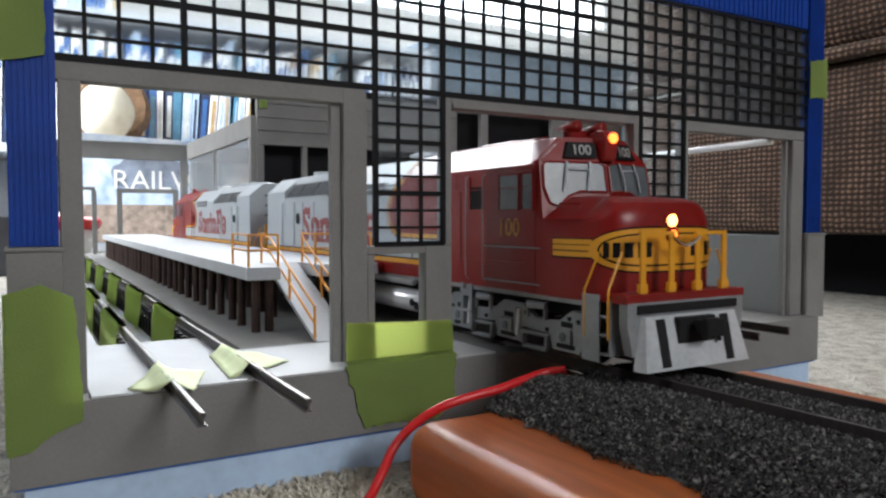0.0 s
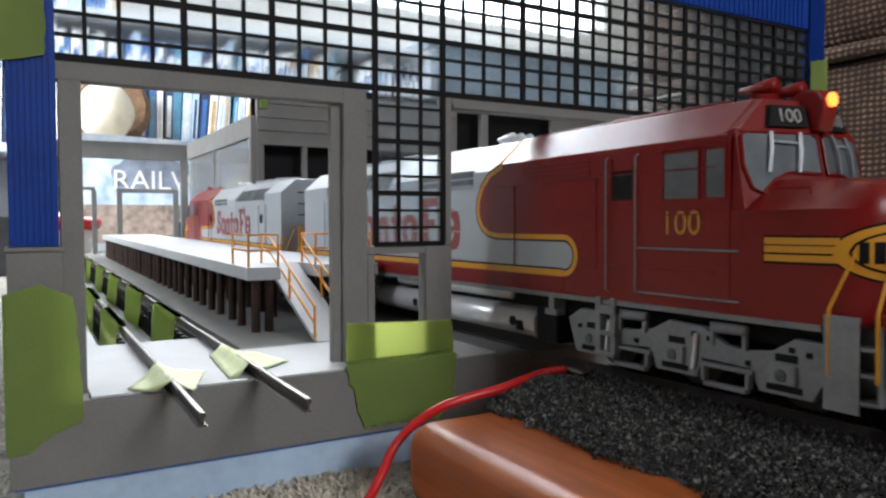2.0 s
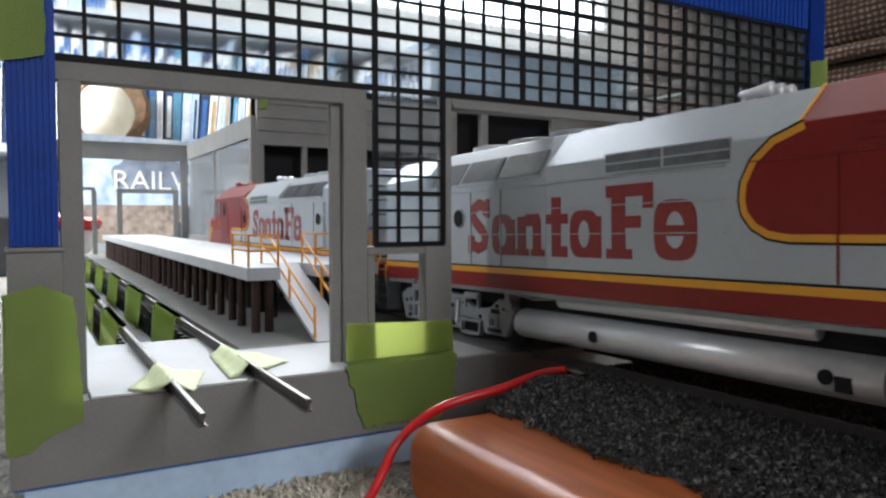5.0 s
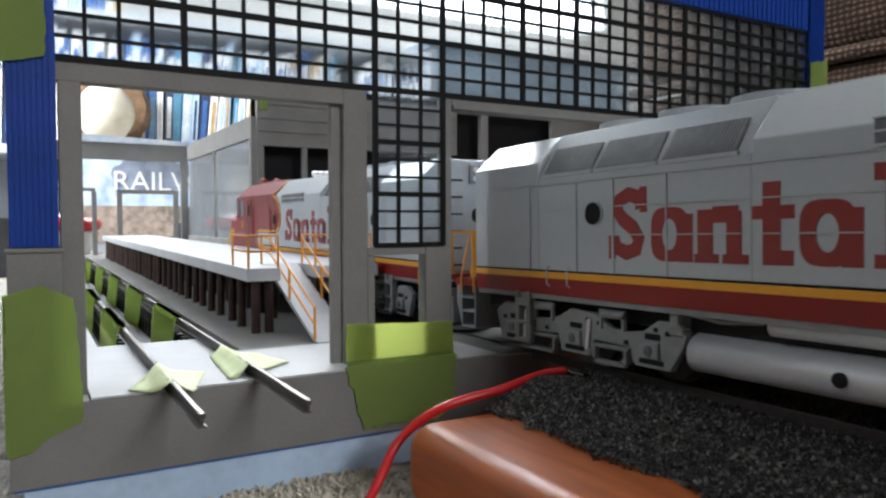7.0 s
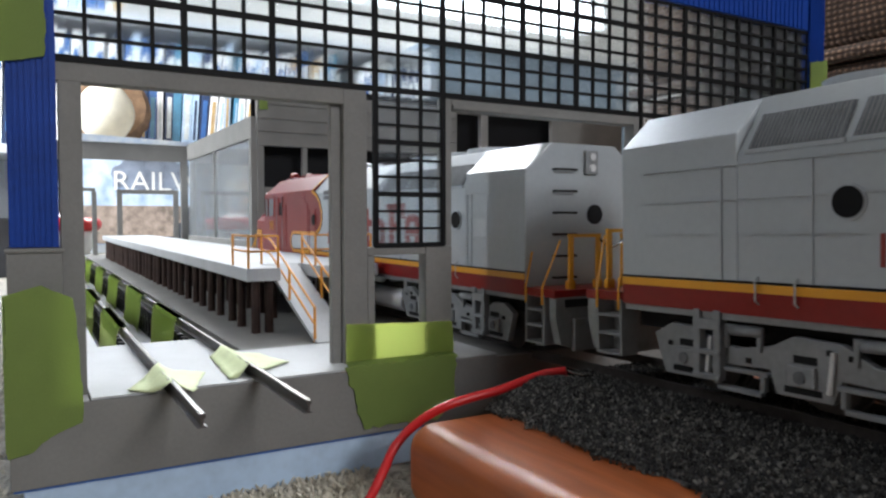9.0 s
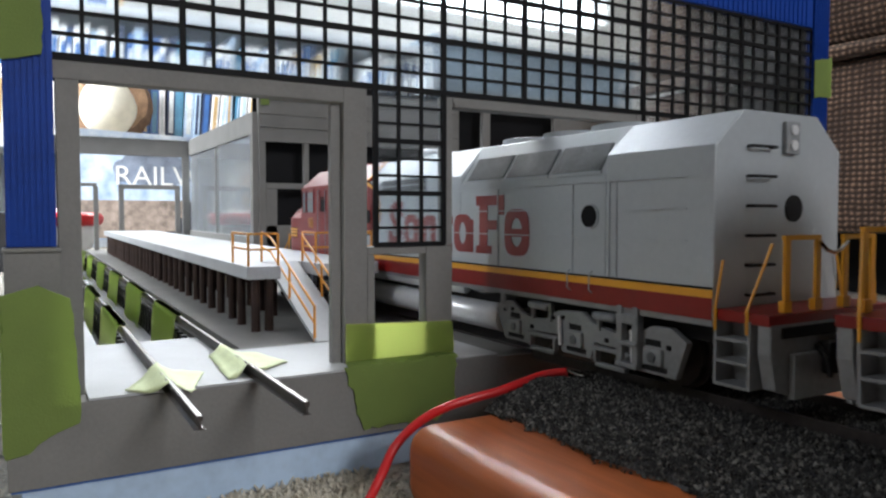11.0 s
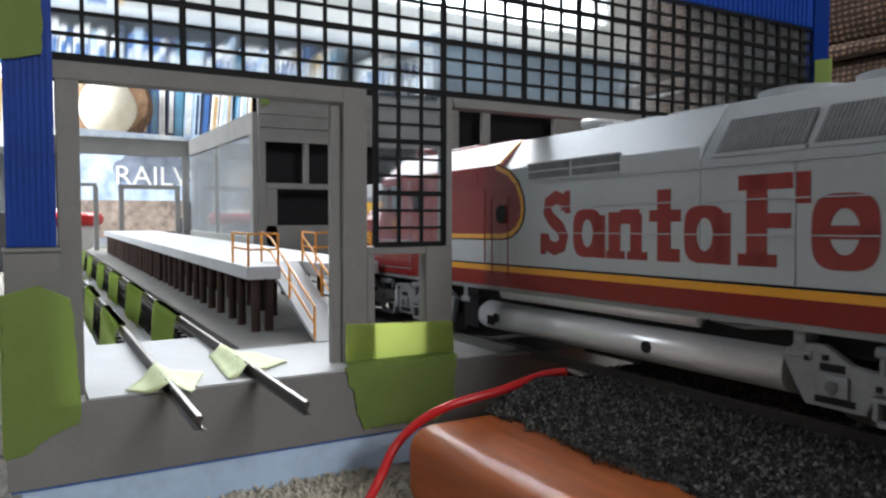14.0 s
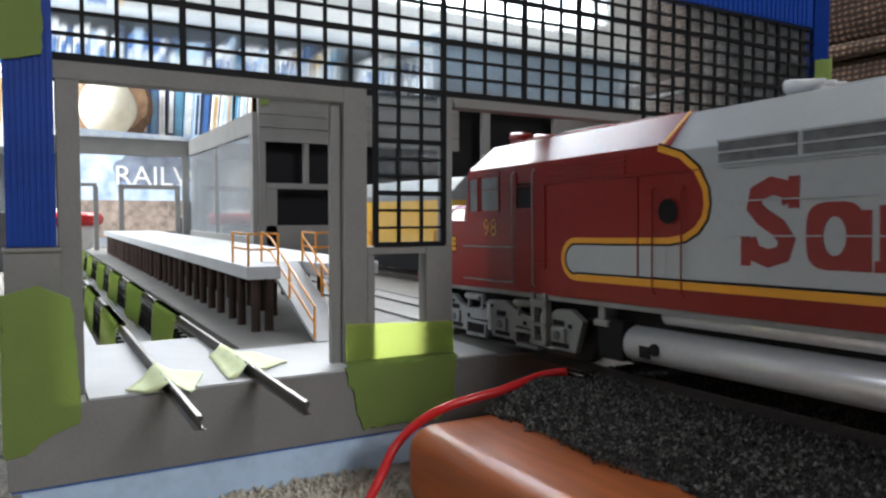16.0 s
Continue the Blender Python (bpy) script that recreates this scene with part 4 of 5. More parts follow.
    # cab side windows
    for a, b in ((-80.4, -72.4), (-86.0, -82.0), (-64.6, -58.8)):
        z0 = 33.6 if a > -66 else 33.4
        w = part("cab_window", box(*sorted((s * HW, s * (HW + 0.14))), a, b, z0, 41.7 if a < -66 else 39.5), M_CABGLASS if a < -66 else M_DARK, body, "opaque dark cab window")
        part("frame", boxes([(*sorted((s * HW, s * (HW + 0.38))), a - 0.3, a, z0 - 0.2, 41.9), (*sorted((s * HW, s * (HW + 0.38))), b, b + 0.3, z0 - 0.2, 41.9), (*sorted((s * HW, s * (HW + 0.38))), a, b, z0 - 0.4, z0)]), M_SILVER if a > -80 and a < -70 else M_RED, w)


def locomotive(number):
    loco = thing("locomotive", "red and silver model diesel locomotive numbered " + number + " with yellow stripes", "model locomotive", group="coupled locomotives")
    # silver cowl, with the flared radiator part between two taller ends
    body = part("body", prism([(-HW, 13.5), (HW, 13.5), (HW, 44), (10.5, 50.5), (-10.5, 50.5), (-HW, 44)], "y", 101, 128, 0.35), M_SILVER, loco, "silver grey cowl body")
    part("radiator_section", prism([(-HW, 13.5), (HW, 13.5), (HW, 40.2), (11, 50.5), (-11, 50.5), (-HW, 40.2)], "y", 44, 100.98, 0.3), M_SILVER, body)
    part("middle_section", prism([(-HW, 13.5), (HW, 13.5), (HW, 42.5), (11, 50.3), (-11, 50.3), (-HW, 42.5)], "y", -18, 43.98, 0.3), M_SILVER, body)
    part("cab_section", prism([(-HW, 13.5), (HW, 13.5), (HW, 44), (10.5, 50.7), (-10.5, 50.7), (-HW, 44)], "y", -86, -18.02, 0.4), M_RED, body, "red cab section")
    for s in (-1, 1):
        side_shapes(body, s)
        # yellow edge over the roof slope
        part("yellow_outline", tube([(s * (HW - 0.1), -18.6, 44.05), (s * 10.7, -18.4, 50.6)], 0.26, 6), M_YELLOW, body)
        # radiator grilles on the slope
        for a, b in ((47, 63.5), (65, 81.5), (83, 99)):
            g = part("radiator_grille", hull([(s * 17.6, a, 41.0), (s * 17.6, b, 41.0), (s * 17.9, b, 41.0), (s * 17.9, a, 41.0), (s * 13.6, a + 0.2, 46.9), (s * 13.6, b - 0.2, 46.9), (s * 14.1, b - 0.2, 47.0), (s * 14.1, a + 0.2, 47.0)]), M_GRILLE, body, "dark louvred radiator grille")
            rows = bmesh.new()
            for k in range(22):
                y = a + 0.6 + k * (b - a - 1.2) / 21
                tube([(s * 17.95, y, 41.2), (s * 14.15, y, 47.0)], 0.13, 4, rows)
            part("slat", rows, M_TRUCK, g)
            part("frame", boxes([(*sorted((s * 17.4, s * 18.25)), a - 0.5, b + 0.5, 40.3, 41.0)]), M_SILVER, g)
        for a, b in ((-6, 8.5), (9.5, 24)):
            g = part("intake_grille", box(*sorted((s * 15.6, s * (HW + 0.18))), a, b, 39.2, 43.2), M_GRILLE, body, "dark slotted intake grille")
            for z in (39.2, 41.1, 43.0):
                part("slat", box(*sorted((s * (HW + 0.1), s * (HW + 0.4))), a - 0.2, b + 0.2, z, z + 0.35), M_SILVER, g)
        for k in range(4):
            part("louvre", box(*sorted((s * HW, s * (HW + 0.35))), -52, -28, 39.3 + k * 1.1, 39.75 + k * 1.1), M_RED, body)
        part("horn_rail", tube([(s * 9, -80, 51.2), (s * 9, -22, 51.0)], 0.3, 6), M_RED, body)
    # roof: fans, hatches, horns
    for y in (52, 70, 88):
        f = part("fan", disc((0, y, 50.5), 8.0, "z", 1.9, 32), M_SILVER, loco, "round roof fan")
        part("fan_grille", disc((0, y, 52.4), 7.0, "z", 0.3, 32, 6.4), M_GRILLE, f)
    part("roof_hatch", boxes([(-7, 7, 8, 24, 50.3, 51.4), (-9, 9, 28, 42, 50.3, 51.0)], 0.2), M_SILVER, loco)
    part("roof_hatch", boxes([(-6, 6, -62, -46, 50.6, 52.4), (-4, 4, -40, -28, 50.6, 51.6)], 0.25), M_RED, loco)
    horn = part("air_horn", boxes([(-3.4, 3.4, 1.6, 3.0, 50.3, 52.6)], 0.2), M_TANK, loco, "silver air horn")
    for x in (-3, 0, 3):
        part("trumpet", disc((x, -3.5, 53.2), 1.4, "y", 7.0, 12, 0.5), M_TANK, horn, smooth=True)
    bell = part("air_horn", boxes([(-4.5, 4.5, -81.4, -80.4, 50.7, 53.4)], 0.2), M_RED, loco, "red roof horns")
    for x in (-4, 4):
        part("trumpet", disc((x, -85.5, 53.7), 1.5, "y", 7.5, 12, 0.5), M_RED, bell, smooth=True)
    # cab front: upright face with swept corners, brow with number boards, central lamp housing
    lit = number == "100"
    cab = part("cab_front", loft([(-17.8, -89.7, 31.0), (0, -93.5, 31.0), (17.8, -89.7, 31.0), (HW, -83.9, 31.0), (-HW, -83.9, 31.0)], [(-17.2, -87.2, 45.0), (0, -90.9, 45.0), (17.2, -87.2, 45.0), (HW, -83.9, 44.0), (-HW, -83.9, 44.0)]), M_RED, loco, "red prow-shaped cab front")
    part("brow", loft([(-17.0, -87.7, 44.6), (0, -91.4, 44.6), (17.0, -87.7, 44.6), (HW, -83.9, 44.0), (-HW, -83.9, 44.0)], [(-9.8, -87.2, 50.5), (0, -89.4, 50.5), (9.8, -87.2, 50.5), (10.5, -83.9, 50.7), (-10.5, -83.9, 50.7)]), M_RED, cab)

    def lean(bm):
        """Lay a flat shape on the slope of the cab front."""
        for v in bm.verts:
            v.co.y += (-93.65 * MM) + (v.co.z - 31.0 * MM) * 0.186 + 0.214 * abs(v.co.x)
        return bm

    for s in (-1, 1):
        shape = [(0.7, 37.4), (7.6, 37.6), (10.8, 36.4), (13.8, 34.0), (15.8, 34.8), (17.0, 38.6), (16.6, 43.7), (15.6, 44.5), (1.8, 44.5), (0.7, 43.6)]
        shape = [(s * x, z) for x, z in shape]
        w = part("windscreen", lean(prism(shape, "y", -0.12, 0.1)), M_CABGLASS, cab, "opaque windscreen with reflections painted as grey")
        part("frame", lean(tube([(x, -0.15, z) for x, z in shape + shape[:1]], 0.28, 6)), M_RED, w)
        for x0, x1 in ((4.6, 6.0), (10.6, 12.2)):
            part("wiper", lean(tube([(s * x0, -0.5, 44.6), (s * (x0 + x1) / 2, -0.9, 41.5), (s * x1, -0.5, 37.6)], 0.3, 6)), M_SILVER, w)
        part("wiper", lean(tube([(s * 4.8, -0.6, 42.6), (s * 11.0, -0.6, 42.9)], 0.24, 6)), M_SILVER, w)
        x0, x1 = s * 2.9, s * 11.4
        nb = part("number_board", hull([(x0, -91.3, 45.5), (x1, -89.5, 45.5), (x1, -86, 45.5), (x0, -86, 45.5), (x0, -90.3, 49.3), (s * 9.8, -88.7, 49.3), (s * 9.8, -86, 49.3), (x0, -86, 49.3)]), M_BLACK, cab, "black number board")
        text_mesh("digits", number, 3.5, 0.1, Matrix.Translation((s * 6.8 * MM, -90.15 * MM, 47.3 * MM)) @ pose(0, 0, 0, 76, 0, s * 12.1), M_DIGIT, nb, "pale digits")
        part("sunshade", box(*sorted((s * (HW + 0.05), s * (HW + 0.6))), -86.4, -71.6, 42.4, 42.9, 0.1), M_RED, cab)
    gy = part("roof_headlight", prism([(-92.4, 44.8), (-93.2, 47.4), (-93.4, 50.2), (-92.2, 52.0), (-89.6, 52.4), (-86, 51.0), (-86, 44.8)], "x", -2.0, 2.0, 0.5), M_RED, cab, "red headlight housing")
    part("lens", disc((0, -93.9, 50.2), 1.25, "y", 0.6, 18), M_LAMP if lit else M_WHITE, gy, "glowing warm lamp" if lit else "")

    # nose: upright sides, cheeks cut down beside the windscreens, rounded brow at the front
    def plan(a, grow=0.0):
        c, q = math.cos(a), math.sin(a)
        return ((HW + grow) * math.copysign(abs(c) ** 0.42, c), -98.5 - (13.0 + grow) * abs(q) ** 0.9)
    ring_a = [math.pi * k / 40 for k in range(41)]
    back = [-84.5, -88.0, -91.0, -94.0, -96.5]
    outline = [(HW, y) for y in back] + [plan(a) for a in ring_a] + [(-HW, y) for y in back[::-1]]
    bm = bmesh.new()
    levels = []
    for z, inset in ((13.4, 0.0), (14.8, 0.0), (24.0, 0.0), (29.5, 0.0), (31.0, 0.15), (33.0, 0.7), (34.6, 1.8), (35.7, 3.1), (36.2, 4.6)):
        row = []
        for x, y in outline:
            f = max(0.0, min(1.0, (y + 109.5 - (z - 31) * 0.1) / 6.5))
            cheek = f * max(0.0, z - 31.0) * 1.35
            k = max(0.0, min(1.0, (-98.0 - y) / 10))
            row.append(bm.verts.new(((x - math.copysign(min(abs(x), cheek + inset * (0.25 + 0.5 * k)), x)) * MM, (y + inset * k) * MM, (z - 0.5 * k * (z > 35)) * MM)))
        levels.append(row)
    for a, b in zip(levels, levels[1:]):
        for k in range(len(outline) - 1):
            bm.faces.new((a[k], a[k + 1], b[k + 1], b[k]))
    n = len(outline)
    for k in range(n // 2 - 1):
        bm.faces.new((levels[-1][k], levels[-1][k + 1], levels[-1][n - 2 - k], levels[-1][n - 1 - k]))
    bm.faces.new(levels[0][::-1])
    bmesh.ops.remove_doubles(bm, verts=bm.verts, dist=0.00001)
    bmesh.ops.recalc_face_normals(bm, faces=bm.faces)
    nose = part("nose", bm, M_RED, loco, "red rounded nose", True)
    soft_edges(nose, 24)
    for s in (-1, 1):
        part("grab_iron", tube([(s * 15.6, -92.6, 33.6), (s * 15.4, -92.8, 34.6), (s * 15.2, -99.6, 34.4), (s * 15.4, -99.8, 33.4)], 0.22, 6), M_RED, nose)
        part("side_seam", box(*sorted((s * HW, s * (HW + 0.22))), -103.0, -90.2, 30.7, 31.0), M_RED, nose)

    def nose_y(z):
        return -111.5 + max(0.0, z - 29) * 0.25

    def wrap(name, a0, a1, zlow, zhigh, grow, material):
        """A painted patch that follows the round of the nose."""
        bm = bmesh.new()
        prev = None
        for k in range(33):
            a = a0 + (a1 - a0) * k / 32
            u = 2 * k / 32 - 1
            x, y = plan(a, grow)
            row = [bm.verts.new((x * MM, y * MM, z * MM)) for z in (zlow(u), zhigh(u))]
            if prev:
                bm.faces.new((prev[0], prev[1], row[1], row[0]))
            prev = row
        bmesh.ops.recalc_face_normals(bm, faces=bm.faces)
        bmesh.ops.solidify(bm, geom=bm.faces[:], thickness=0.05 * MM)
        part(name, bm, material, nose)

    for name, a0, h, grow, m in (("black_line", 0.40, 5.0, 0.10, M_BLACK), ("yellow_ellipse", 0.43, 4.6, 0.17, M_YELLOW), ("inner_line", 0.62, 3.6, 0.24, M_BLACK), ("inner_ellipse", 0.66, 3.2, 0.30, M_YELLOW)):
        wrap(name, a0, math.pi - a0, lambda u, h=h: 24.4 - h * math.sqrt(max(0.0, 1 - u * u)), lambda u, h=h: 24.4 + h * math.sqrt(max(0.0, 1 - u * u)), grow, m)
    for a0, a1 in ((0.74, 0.86), (0.92, 1.06), (1.13, 1.28), (1.35, 1.50), (1.64, 1.79), (1.86, 2.01), (2.08, 2.22), (2.28, 2.40)):
        wrap("plain_bar", a0, a1, lambda u: 22.8, lambda u: 26.0, 0.36, M_BLACK)
    for s in (-1, 1):
        side = (0.0, 0.52) if s > 0 else (math.pi, math.pi - 0.52)
        part("black_line", box(*sorted((s * HW, s * (HW + 0.10))), -98.5, -93.4, 22.4, 26.9), M_BLACK, nose)
        wrap("black_line", *side, lambda u: 22.4, lambda u: 26.9, 0.10, M_BLACK)
        for z in (22.8, 24.2, 25.5):
            part("yellow_band", box(*sorted((s * HW, s * (HW + 0.16))), -98.5, -93.6, z, z + 1.1), M_YELLOW, nose)
            wrap("yellow_band", *side, lambda u, z=z: z, lambda u, z=z: z + 1.1, 0.16, M_YELLOW)
    for z, m in ((30.6, M_LAMPHOT if lit else M_WHITE), (27.6, M_LAMP if lit else M_WHITE)):
        r = part("headlight_rim", disc((0, nose_y(z) - 0.7, z), 1.75, "y", 0.9, 18), M_RED, nose)
        part("lens", disc((0, nose_y(z) - 1.0, z), 1.4 if z > 29 else 1.0, "y", 0.35, 18), m, r, "glowing warm lamp" if lit else "")
    # ends: decks, pilots, steps, handrails, couplers
    for end, yb, yd, yp in ((-1, -111, -116.6, -118), (1, 128.1, 139, 140.5)):
        y0, y1 = sorted((yb if end > 0 else -111.0, yd))
        deck = part("end_deck", box(-HW, HW, y0, y1, 13.7, 15.6, 0.25), M_RED, loco, "red end deck")
        pilot = part("pilot", prism([(-HW + 0.5, 14.1), (HW - 0.5, 14.1), (HW - 0.5, 9), (16, 3), (10, 1.2), (-10, 1.2), (-16, 3), (-HW + 0.5, 9)], "y", *sorted((yd - end * 2.5, yd)), 0.2), M_TRUCK, loco, "pale grey pilot plate")
        part("plough", hull([(-15.5, yd + end * 3.4, 0.2), (15.5, yd + end * 3.4, 0.2), (16, yd + end * 0.1, 0.2), (-16, yd + end * 0.1, 0.2), (-13.5, yd + end * 0.9, 11.0), (13.5, yd + end * 0.9, 11.0), (14, yd + end * 0.05, 11.0), (-14, yd + end * 0.05, 11.0)]) if end < 0 else box(-13, 13, 139.1, 140.2, 1.5, 9, 0.2), mat("bright grey plough", (0.42, 0.44, 0.46), 0.4, var=0.15, scale=120) if end < 0 else M_TRUCK, pilot)
        if end < 0:
            for x in (-9.6, 9.6):
                part("plough_slot", hull([(x - 1.3, yd - 3.3, 0.8), (x + 1.3, yd - 3.3, 0.8), (x + 1.3, yd - 2.2, 0.8), (x - 1.3, yd - 2.2, 0.8), (x - 1.3, yd - 1.2, 10.4), (x + 1.3, yd - 1.2, 10.4), (x + 1.3, yd - 0.2, 10.4), (x - 1.3, yd - 0.2, 10.4)]), M_DARK, pilot, "dark slot in the plough")
        # Dark strip on the plate paints the shade below the deck.
        part("pilot_shade", box(-15, 15, *sorted((yd + end * 0.02, yd + end * 0.4)), 11.6, 13.4), M_DARK, pilot)
        part("coupler_pocket", box(-5.5, 5.5, *sorted((yd + end * 0.2, yd + end * 2.6)), 5.2, 10.6, 0.3), M_DARK, pilot)
        cp = part("coupler", boxes([(-1.4, 1.4, *sorted((yd, yd + end * 5.2)), 7.4, 10.0), (-2.4, 2.6, *sorted((yd + end * 5.2, yd + end * 7.2)), 6.8, 10.6)], 0.3), M_DARK, loco)
        part("air_hose", tube([(6, yd + end * 0.5, 10), (6.4, yd + end * 2.6, 8), (6.2, yd + end * 3, 5)], 0.5, 6), M_DARK, pilot)
        for s in (-1, 1):
            ya, yb2 = (-112.4, -104.2) if end < 0 else (128.3, 135.6)
            st = part("step_well", boxes([(*sorted((s * 13.5, s * (HW + 0.2))), ya, ya + 0.6, 2.6, 14.2), (*sorted((s * 13.5, s * (HW + 0.2))), yb2 - 0.6, yb2, 2.6, 14.2), (*sorted((s * 13.4, s * 13.9)), ya + 0.6, yb2 - 0.6, 2.6, 14.2)], 0.1), M_TRUCK, loco, "pale grey footstep")
            for z in (2.6, 6.6, 10.4):
                part("tread", box(*sorted((s * 13.9, s * (HW + 0.3))), ya + 0.6, yb2 - 0.6, z, z + 0.5), M_TRUCK, st)
            if end < 0:
                part("step_panel", box(*sorted((s * (HW + 0.21), s * (HW + 0.5))), -109.4, -104.0, 1.0, 15.2), M_TRUCK, st)
            part("handrail", tube([(s * (HW + 0.4), ya + 0.5, 6 if end < 0 else 12), (s * (HW + 0.4), ya + 0.5, 16), (s * (14.5 if end < 0 else HW - 1.5), ya + (0.6 if end < 0 else 0.4), 24)], 0.28, 6), M_YELLOW, loco, "thin yellow handrail")
            part("handrail", tube([(s * (HW + 0.4), yb2 - 0.5, 6 if end < 0 else 12), (s * (HW + 0.4), yb2 - 0.5, 16), (s * (17.2 if end < 0 else 14.5), yb2 + (-3.6 if end < 0 else 1.2), 24 if end < 0 else 27)], 0.28, 6), M_YELLOW, loco, "thin yellow handrail")
            px = [4.0, 12.3]
            for x in px:
                part("rail_post", boxes([(*sorted((s * x - 0.75, s * x + 0.75)), *sorted((yd - end * 0.8, yd - end * 1.4)), 15.6, 28.0), (*sorted((s * x - 1.1, s * x + 1.1)), *sorted((yd - end * 0.6, yd - end * 1.8)), 15.6, 17.6)], 0.12), M_YELLOW, loco, "yellow end rail post")
            part("end_rail", box(*sorted((s * 3.3, s * 13.0)), *sorted((yd - end * 0.85, yd - end * 1.55)), 27.6, 28.4), M_YELLOW, loco, "yellow end rail")
        part("chain", tube([(-4, yd - end * 0.6, 27.2), (-2, yd - end * 0.6, 25.8), (0, yd - end * 0.6, 25.3), (2, yd - end * 0.6, 25.8), (4, yd - end * 0.6, 27.2)], 0.36, 6), M_STEEL, loco)
    # rear wall: ladder rungs, porthole, lamps
    for k in range(6):
        z = 17.5 + k * 5.3
        part("rung", tube([(3.2, 128, z), (3.2, 129.3, z), (9.6, 129.3, z), (9.6, 128, z)], 0.28, 6), M_DARK, loco, "dark ladder rung")
    part("rear_porthole", disc((-3.6, 128, 33), 2.5, "y", 0.3, 20), M_DARK, loco)
    rl = part("rear_light", box(-4, 0, 128, 129, 43, 49, 0.3), M_TRUCK, loco)
    for z in (44.6, 47.4):
        part("lens", disc((-2, 129.02, z), 0.95, "y", 0.3, 14), M_TANK, rl)
    # underframe, tank and trucks
    part("underframe", box(-13, 13, -108, 128, 8.6, 13.4), M_DARK, loco)
    part("sill", boxes([(-HW + 0.4, HW - 0.4, -103, 127.6, 12.3, 13.45)]), M_TRUCK, loco)
    pts = [(16.6 * math.copysign(abs(math.cos(a)) ** 0.42, math.cos(a)), 5.0 + 4.3 * math.copysign(abs(math.sin(a)) ** 0.8, math.sin(a))) for a in [2 * math.pi * k / 28 for k in range(28)]]
    tank = part("fuel_tank", prism(pts, "y", -30.5, 59), M_TANK, loco, "silver fuel tank", True)
    for p in tank.data.polygons:
        p.use_smooth = len(p.vertices) == 4
    for s in (-1, 1):
        part("battery_box", box(*sorted((s * 8, s * 16.2)), -38.5, -31, 1.2, 9.4, 0.5), M_DARK, loco, "black equipment box")
        part("air_reservoir", tube([(s * 15.2, -20, 11.8), (s * 15.2, 42, 11.8)], 1.7, 12), M_TANK, loco, "", True)
        for y in (-22, 30):
            part("filler", disc((s * 16.5 if s > 0 else s * 16.5 - 0.5, y, 5.0), 1.2, "x", 0.5, 14), M_DARK, tank)
        part("gauge", box(*sorted((s * 16.2, s * 16.8)), -26, -23.4, 3.0, 5.4), M_DARK, tank)
        part("pipe", tube([(s * 15, 44, 12), (s * 16, 52, 11.5), (s * 16, 60, 12.5)], 0.4, 6), M_TRUCK, loco)
        for y in (-37, 62):
            part("bracket", boxes([(*sorted((s * 12, s * 16.6)), y - 1, y + 1, 8, 14), (*sorted((s * 14, s * 16.8)), y - 2.2, y + 2.2, 8.0, 9.4)], 0.2), M_TRUCK, loco)
    axles = []
    for cy in (-74, 90):
        truck = new("truck")
        truck.parent = loco
        truck.location = (0, cy * MM, 0)
        tagged(truck, "grey three-axle truck")
        part("bolster", box(-11.5, 11.5, -8, 8, 7, 10.5, 0.3), M_DARK, truck)
        for s in (-1, 1):
            top = [(-31, 8.6), (-29, 10.8), (-24, 11.0), (-20, 8.6), (-15, 8.0), (-11, 8.2), (-6, 10.8), (2, 11.2), (6, 9.2), (12, 8.2), (18, 8.6), (22, 10.8), (27, 11.0), (31, 8.8)]
            bot = [(30, 6.0), (28.4, 1.8), (18.4, 1.8), (16.8, 5.0), (6.2, 5.4), (5.0, 1.8), (-4.6, 1.8), (-6.0, 5.4), (-16, 5.0), (-17.6, 1.8), (-27, 1.8), (-29.6, 6.0)]
            sf = part("sideframe", prism(top + bot, "x", *sorted((s * 13.6, s * 15.2)), 0.3), M_TRUCK, truck, "cast grey sideframe")
            for y in (-22.2, 0.3, 23.2):
                part("journal_slot", boxes([(*sorted((s * 15.1, s * 15.26)), y - 3.2, y + 3.2, 2.5, 3.5), (*sorted((s * 15.1, s * 15.26)), y - 2.4, y + 1.6, 7.2, 8.4)]), M_DARK, sf)
                part("axle_box", box(*sorted((s * 15.2, s * 16.0)), y - 2.4, y + 2.4, 3.7, 6.9, 0.3), M_TRUCK, sf)
                part("axle_cap", disc((s * 16.0 if s > 0 else s * 16.0 - 0.3, y, 5.2), 1.0, "x", 0.3, 10), M_GRILLE, sf)
            for y in (-11.2, 11.6):
                part("brake_hanger", boxes([(*sorted((s * 14.6, s * 16.0)), y - 4.4, y + 4.4, 0.9, 1.7), (*sorted((s * 14.6, s * 16.0)), y - 5.6, y + 5.6, 4.2, 4.9), (*sorted((s * 14.6, s * 16.0)), y - 5.0, y - 4.2, 1.7, 4.2), (*sorted((s * 14.6, s * 16.0)), y + 4.2, y + 5.0, 1.7, 4.2)], 0.12), M_TRUCK, sf)
                part("rod_bracket", boxes([(*sorted((s * 14.8, s * 15.8)), y - 4.2, y - 3.4, 8, 12), (*sorted((s * 14.8, s * 15.8)), y + 2.4, y + 3.2, 8, 12), (*sorted((s * 14.8, s * 15.8)), y - 4.2, y + 3.2, 11.3, 12.0)], 0.12), M_TRUCK, sf)
            for y in (-11, 11.5):
                part("brake_cylinder", tube([(s * 15.8, y - 4.6, 11.2), (s * 15.8, y + 1.6, 11.0)], 0.8, 12), M_TRUCK, sf, "", True)
                part("damper", tube([(s * 15.6, y + 6, 9.6), (s * 15.8, y + 6.6, 3.4)], 0.45, 8), M_TANK, sf)
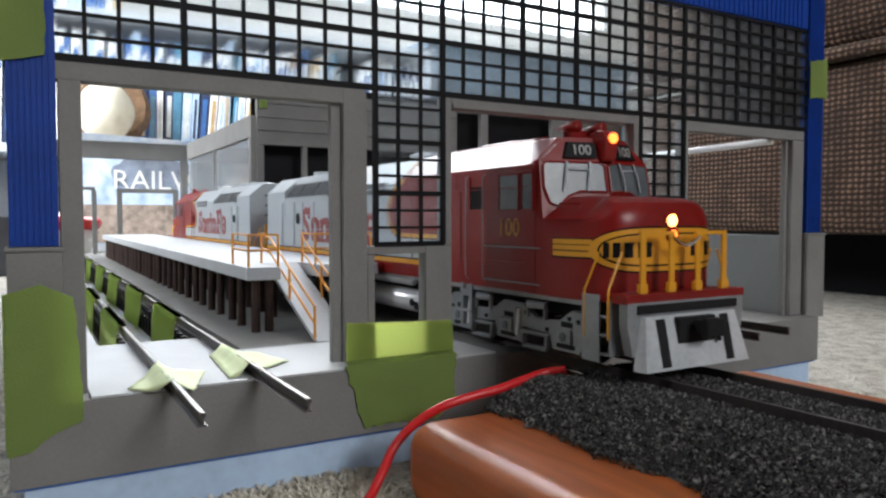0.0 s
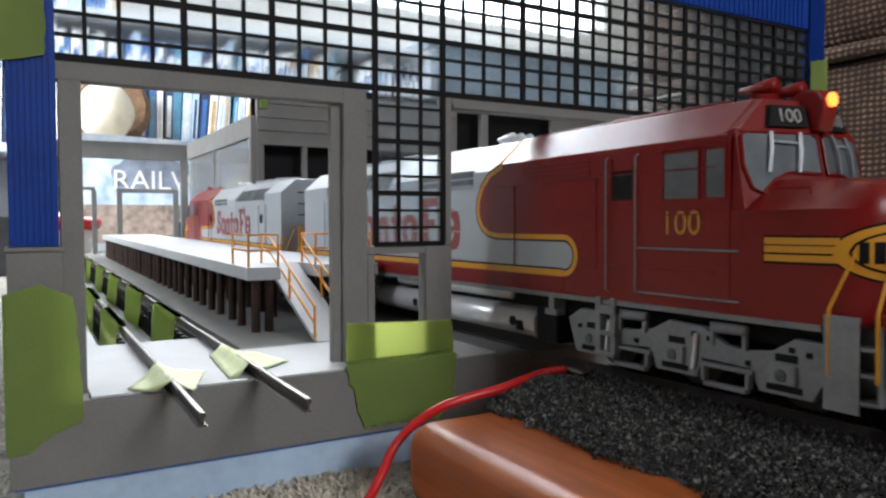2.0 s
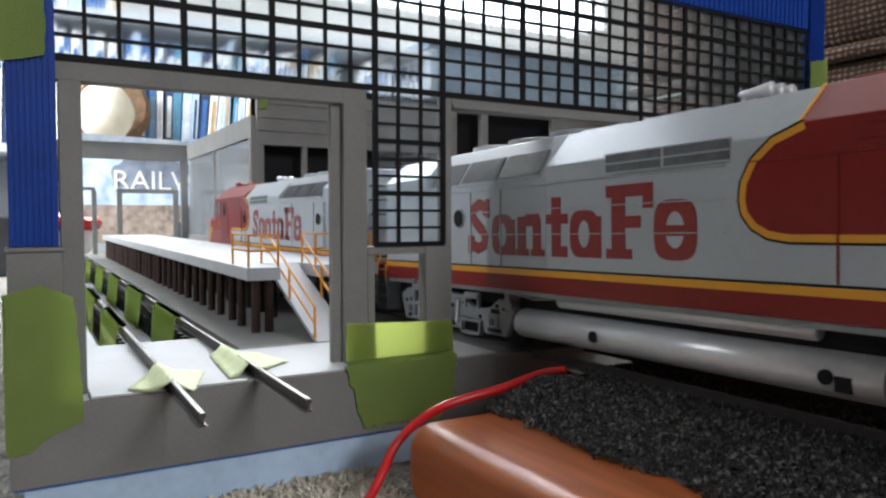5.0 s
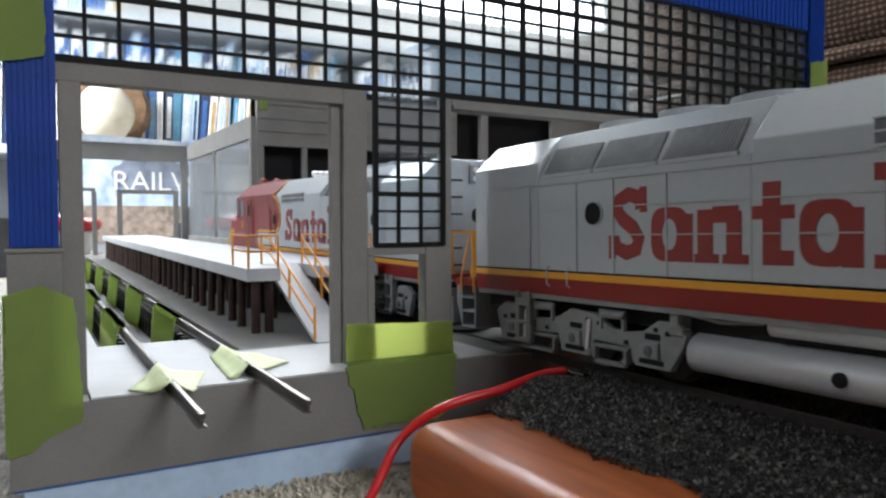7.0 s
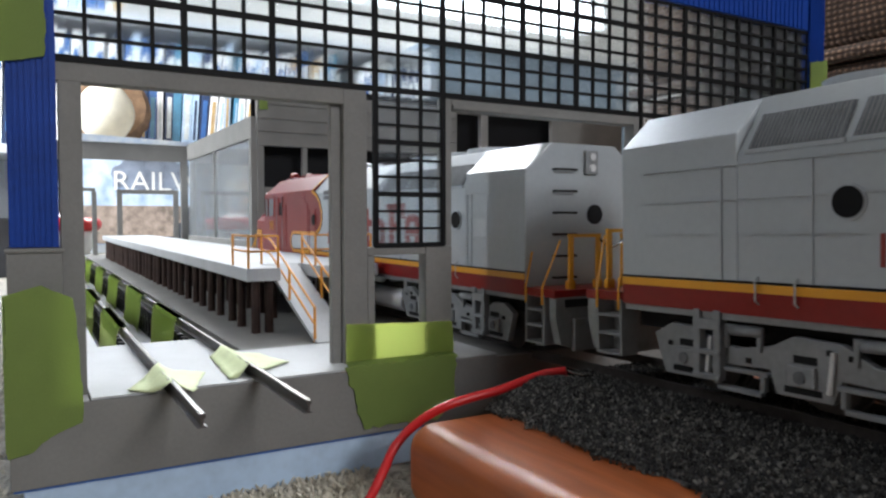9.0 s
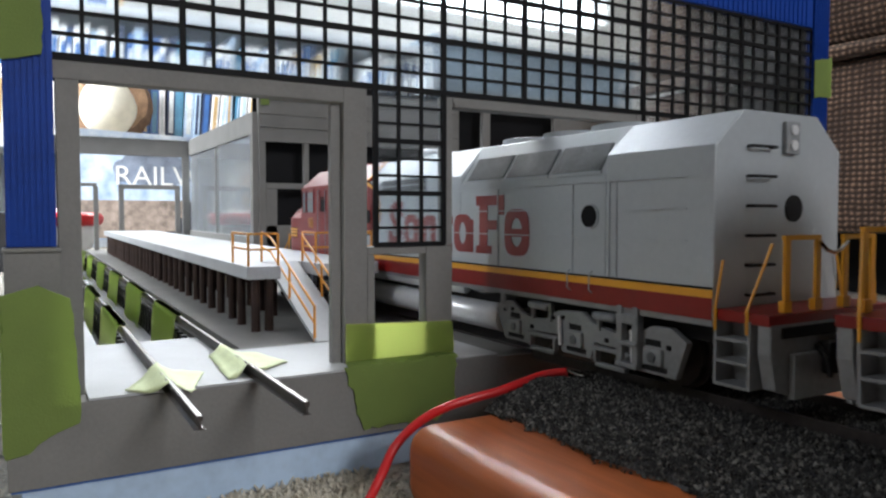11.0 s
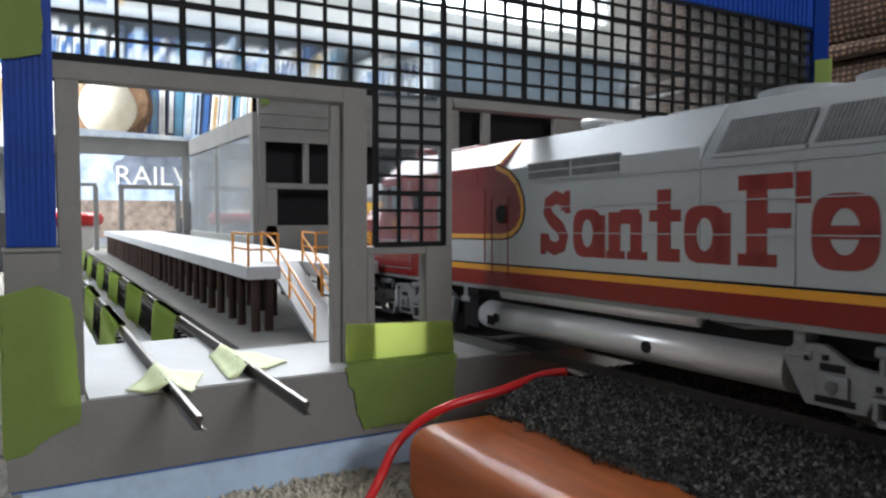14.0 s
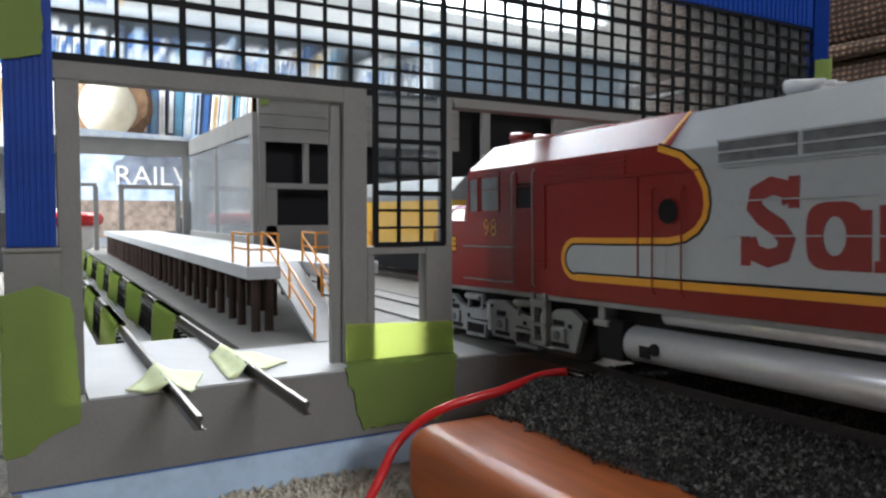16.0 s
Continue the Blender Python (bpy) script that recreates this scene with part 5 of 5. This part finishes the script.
            part("hanger", boxes([(*sorted((s * 15.2, s * 16.9)), 14.5, 16.0, 3.2, 14.2), (*sorted((s * 15.2, s * 16.9)), 18.8, 20.3, 3.2, 14.2), (*sorted((s * 15.4, s * 17.0)), 14.5, 20.3, 10.8, 12.6), (*sorted((s * 15.4, s * 17.2)), 14.5, 20.3, 2.4, 3.4), (*sorted((s * 15.4, s * 17.2)), 14.5, 20.3, 6.6, 7.4)], 0.15), M_TRUCK, sf)
            part("bolt", boxes([(*sorted((s * 15.2, s * 15.6)), y, y + 0.8, z, z + 0.8) for y, z in ((-27, 8.4), (-24, 8.8), (-8, 8.6), (-4.6, 9.0), (26.5, 7.0), (9.6, 6.0), (-16, 5.6))]), M_DARK, sf)
        for ob in truck.children_recursive:
            if ob.data and ob.name.split(".")[0] != "bolster":
                for v in ob.data.vertices:
                    v.co.x *= 1.08
                    v.co.z = v.co.z * 1.04 - 0.0009
        for y in (-21.5, 0.5, 22.5):
            bm = tube([(-11.6, 0, 0), (11.6, 0, 0)], 1.1, 8)
            for s in (-1, 1):
                for a, b, r in ((7.4, 9.6, 6.2), (6.6, 7.4, 6.9)):
                    d = disc((min(s * a, s * b), 0, 0), r, "x", b - a, 20)
                    tmp = bpy.data.meshes.new("wheel_shape")
                    d.to_mesh(tmp)
                    d.free()
                    bm.from_mesh(tmp)
                    bpy.data.meshes.remove(tmp)
            w = part("wheelset", bm, M_RAILSIDE, truck)
            w.location = (0, y * MM, 4.1 * MM)
            axles.append((w, y))
    for s in (-1, 1):
        text_mesh("road_number", number, 6.2, 0.08, Matrix.Translation((s * (HW + 0.16) * MM, -76.4 * MM, 28.8 * MM)) @ pose(0, 0, 0, 90, 0, 90 * s), M_GOLD, loco, "golden road number")
    return loco, axles


MM = 0.001 * LOCO
engine_a, axles_a = locomotive("100")
engine_b, axles_b = locomotive("98")
MM = 0.001

SPEED = 25.75


def at_time(centre, t, turned):
    """Pose of a locomotive whose middle starts at y = centre, riding the railheads on its two trucks."""
    y = centre - SPEED * t
    ya, yb = y - 70, y + 85
    pitch = math.degrees(math.atan2(ride_z(yb) - ride_z(ya), yb - ya))
    z = (ride_z(ya) * 85 + ride_z(yb) * 70) / 155
    m = pose(TX * MM, y * MM, z * MM, pitch, 0, 0)
    return m @ pose(0, 0, 0, 0, 0, 180) if turned else m


def motions():
    times = [k * 0.5 for k in range(33)]
    walk(engine_a, [(t, at_time(63.9, t, False)) for t in times])
    walk(engine_b, [(t, at_time(338.4, t, True)) for t in times])
    spin = [k * 0.25 for k in range(65)]
    for axles, way in ((axles_a, 1), (axles_b, -1)):
        for w, y in axles:
            walk(w, [(t, pose(0, y * MM * LOCO, 4.1 * MM * LOCO, way * math.degrees(SPEED * t / (6.2 * LOCO)), 0, 0)) for t in spin])


motions()
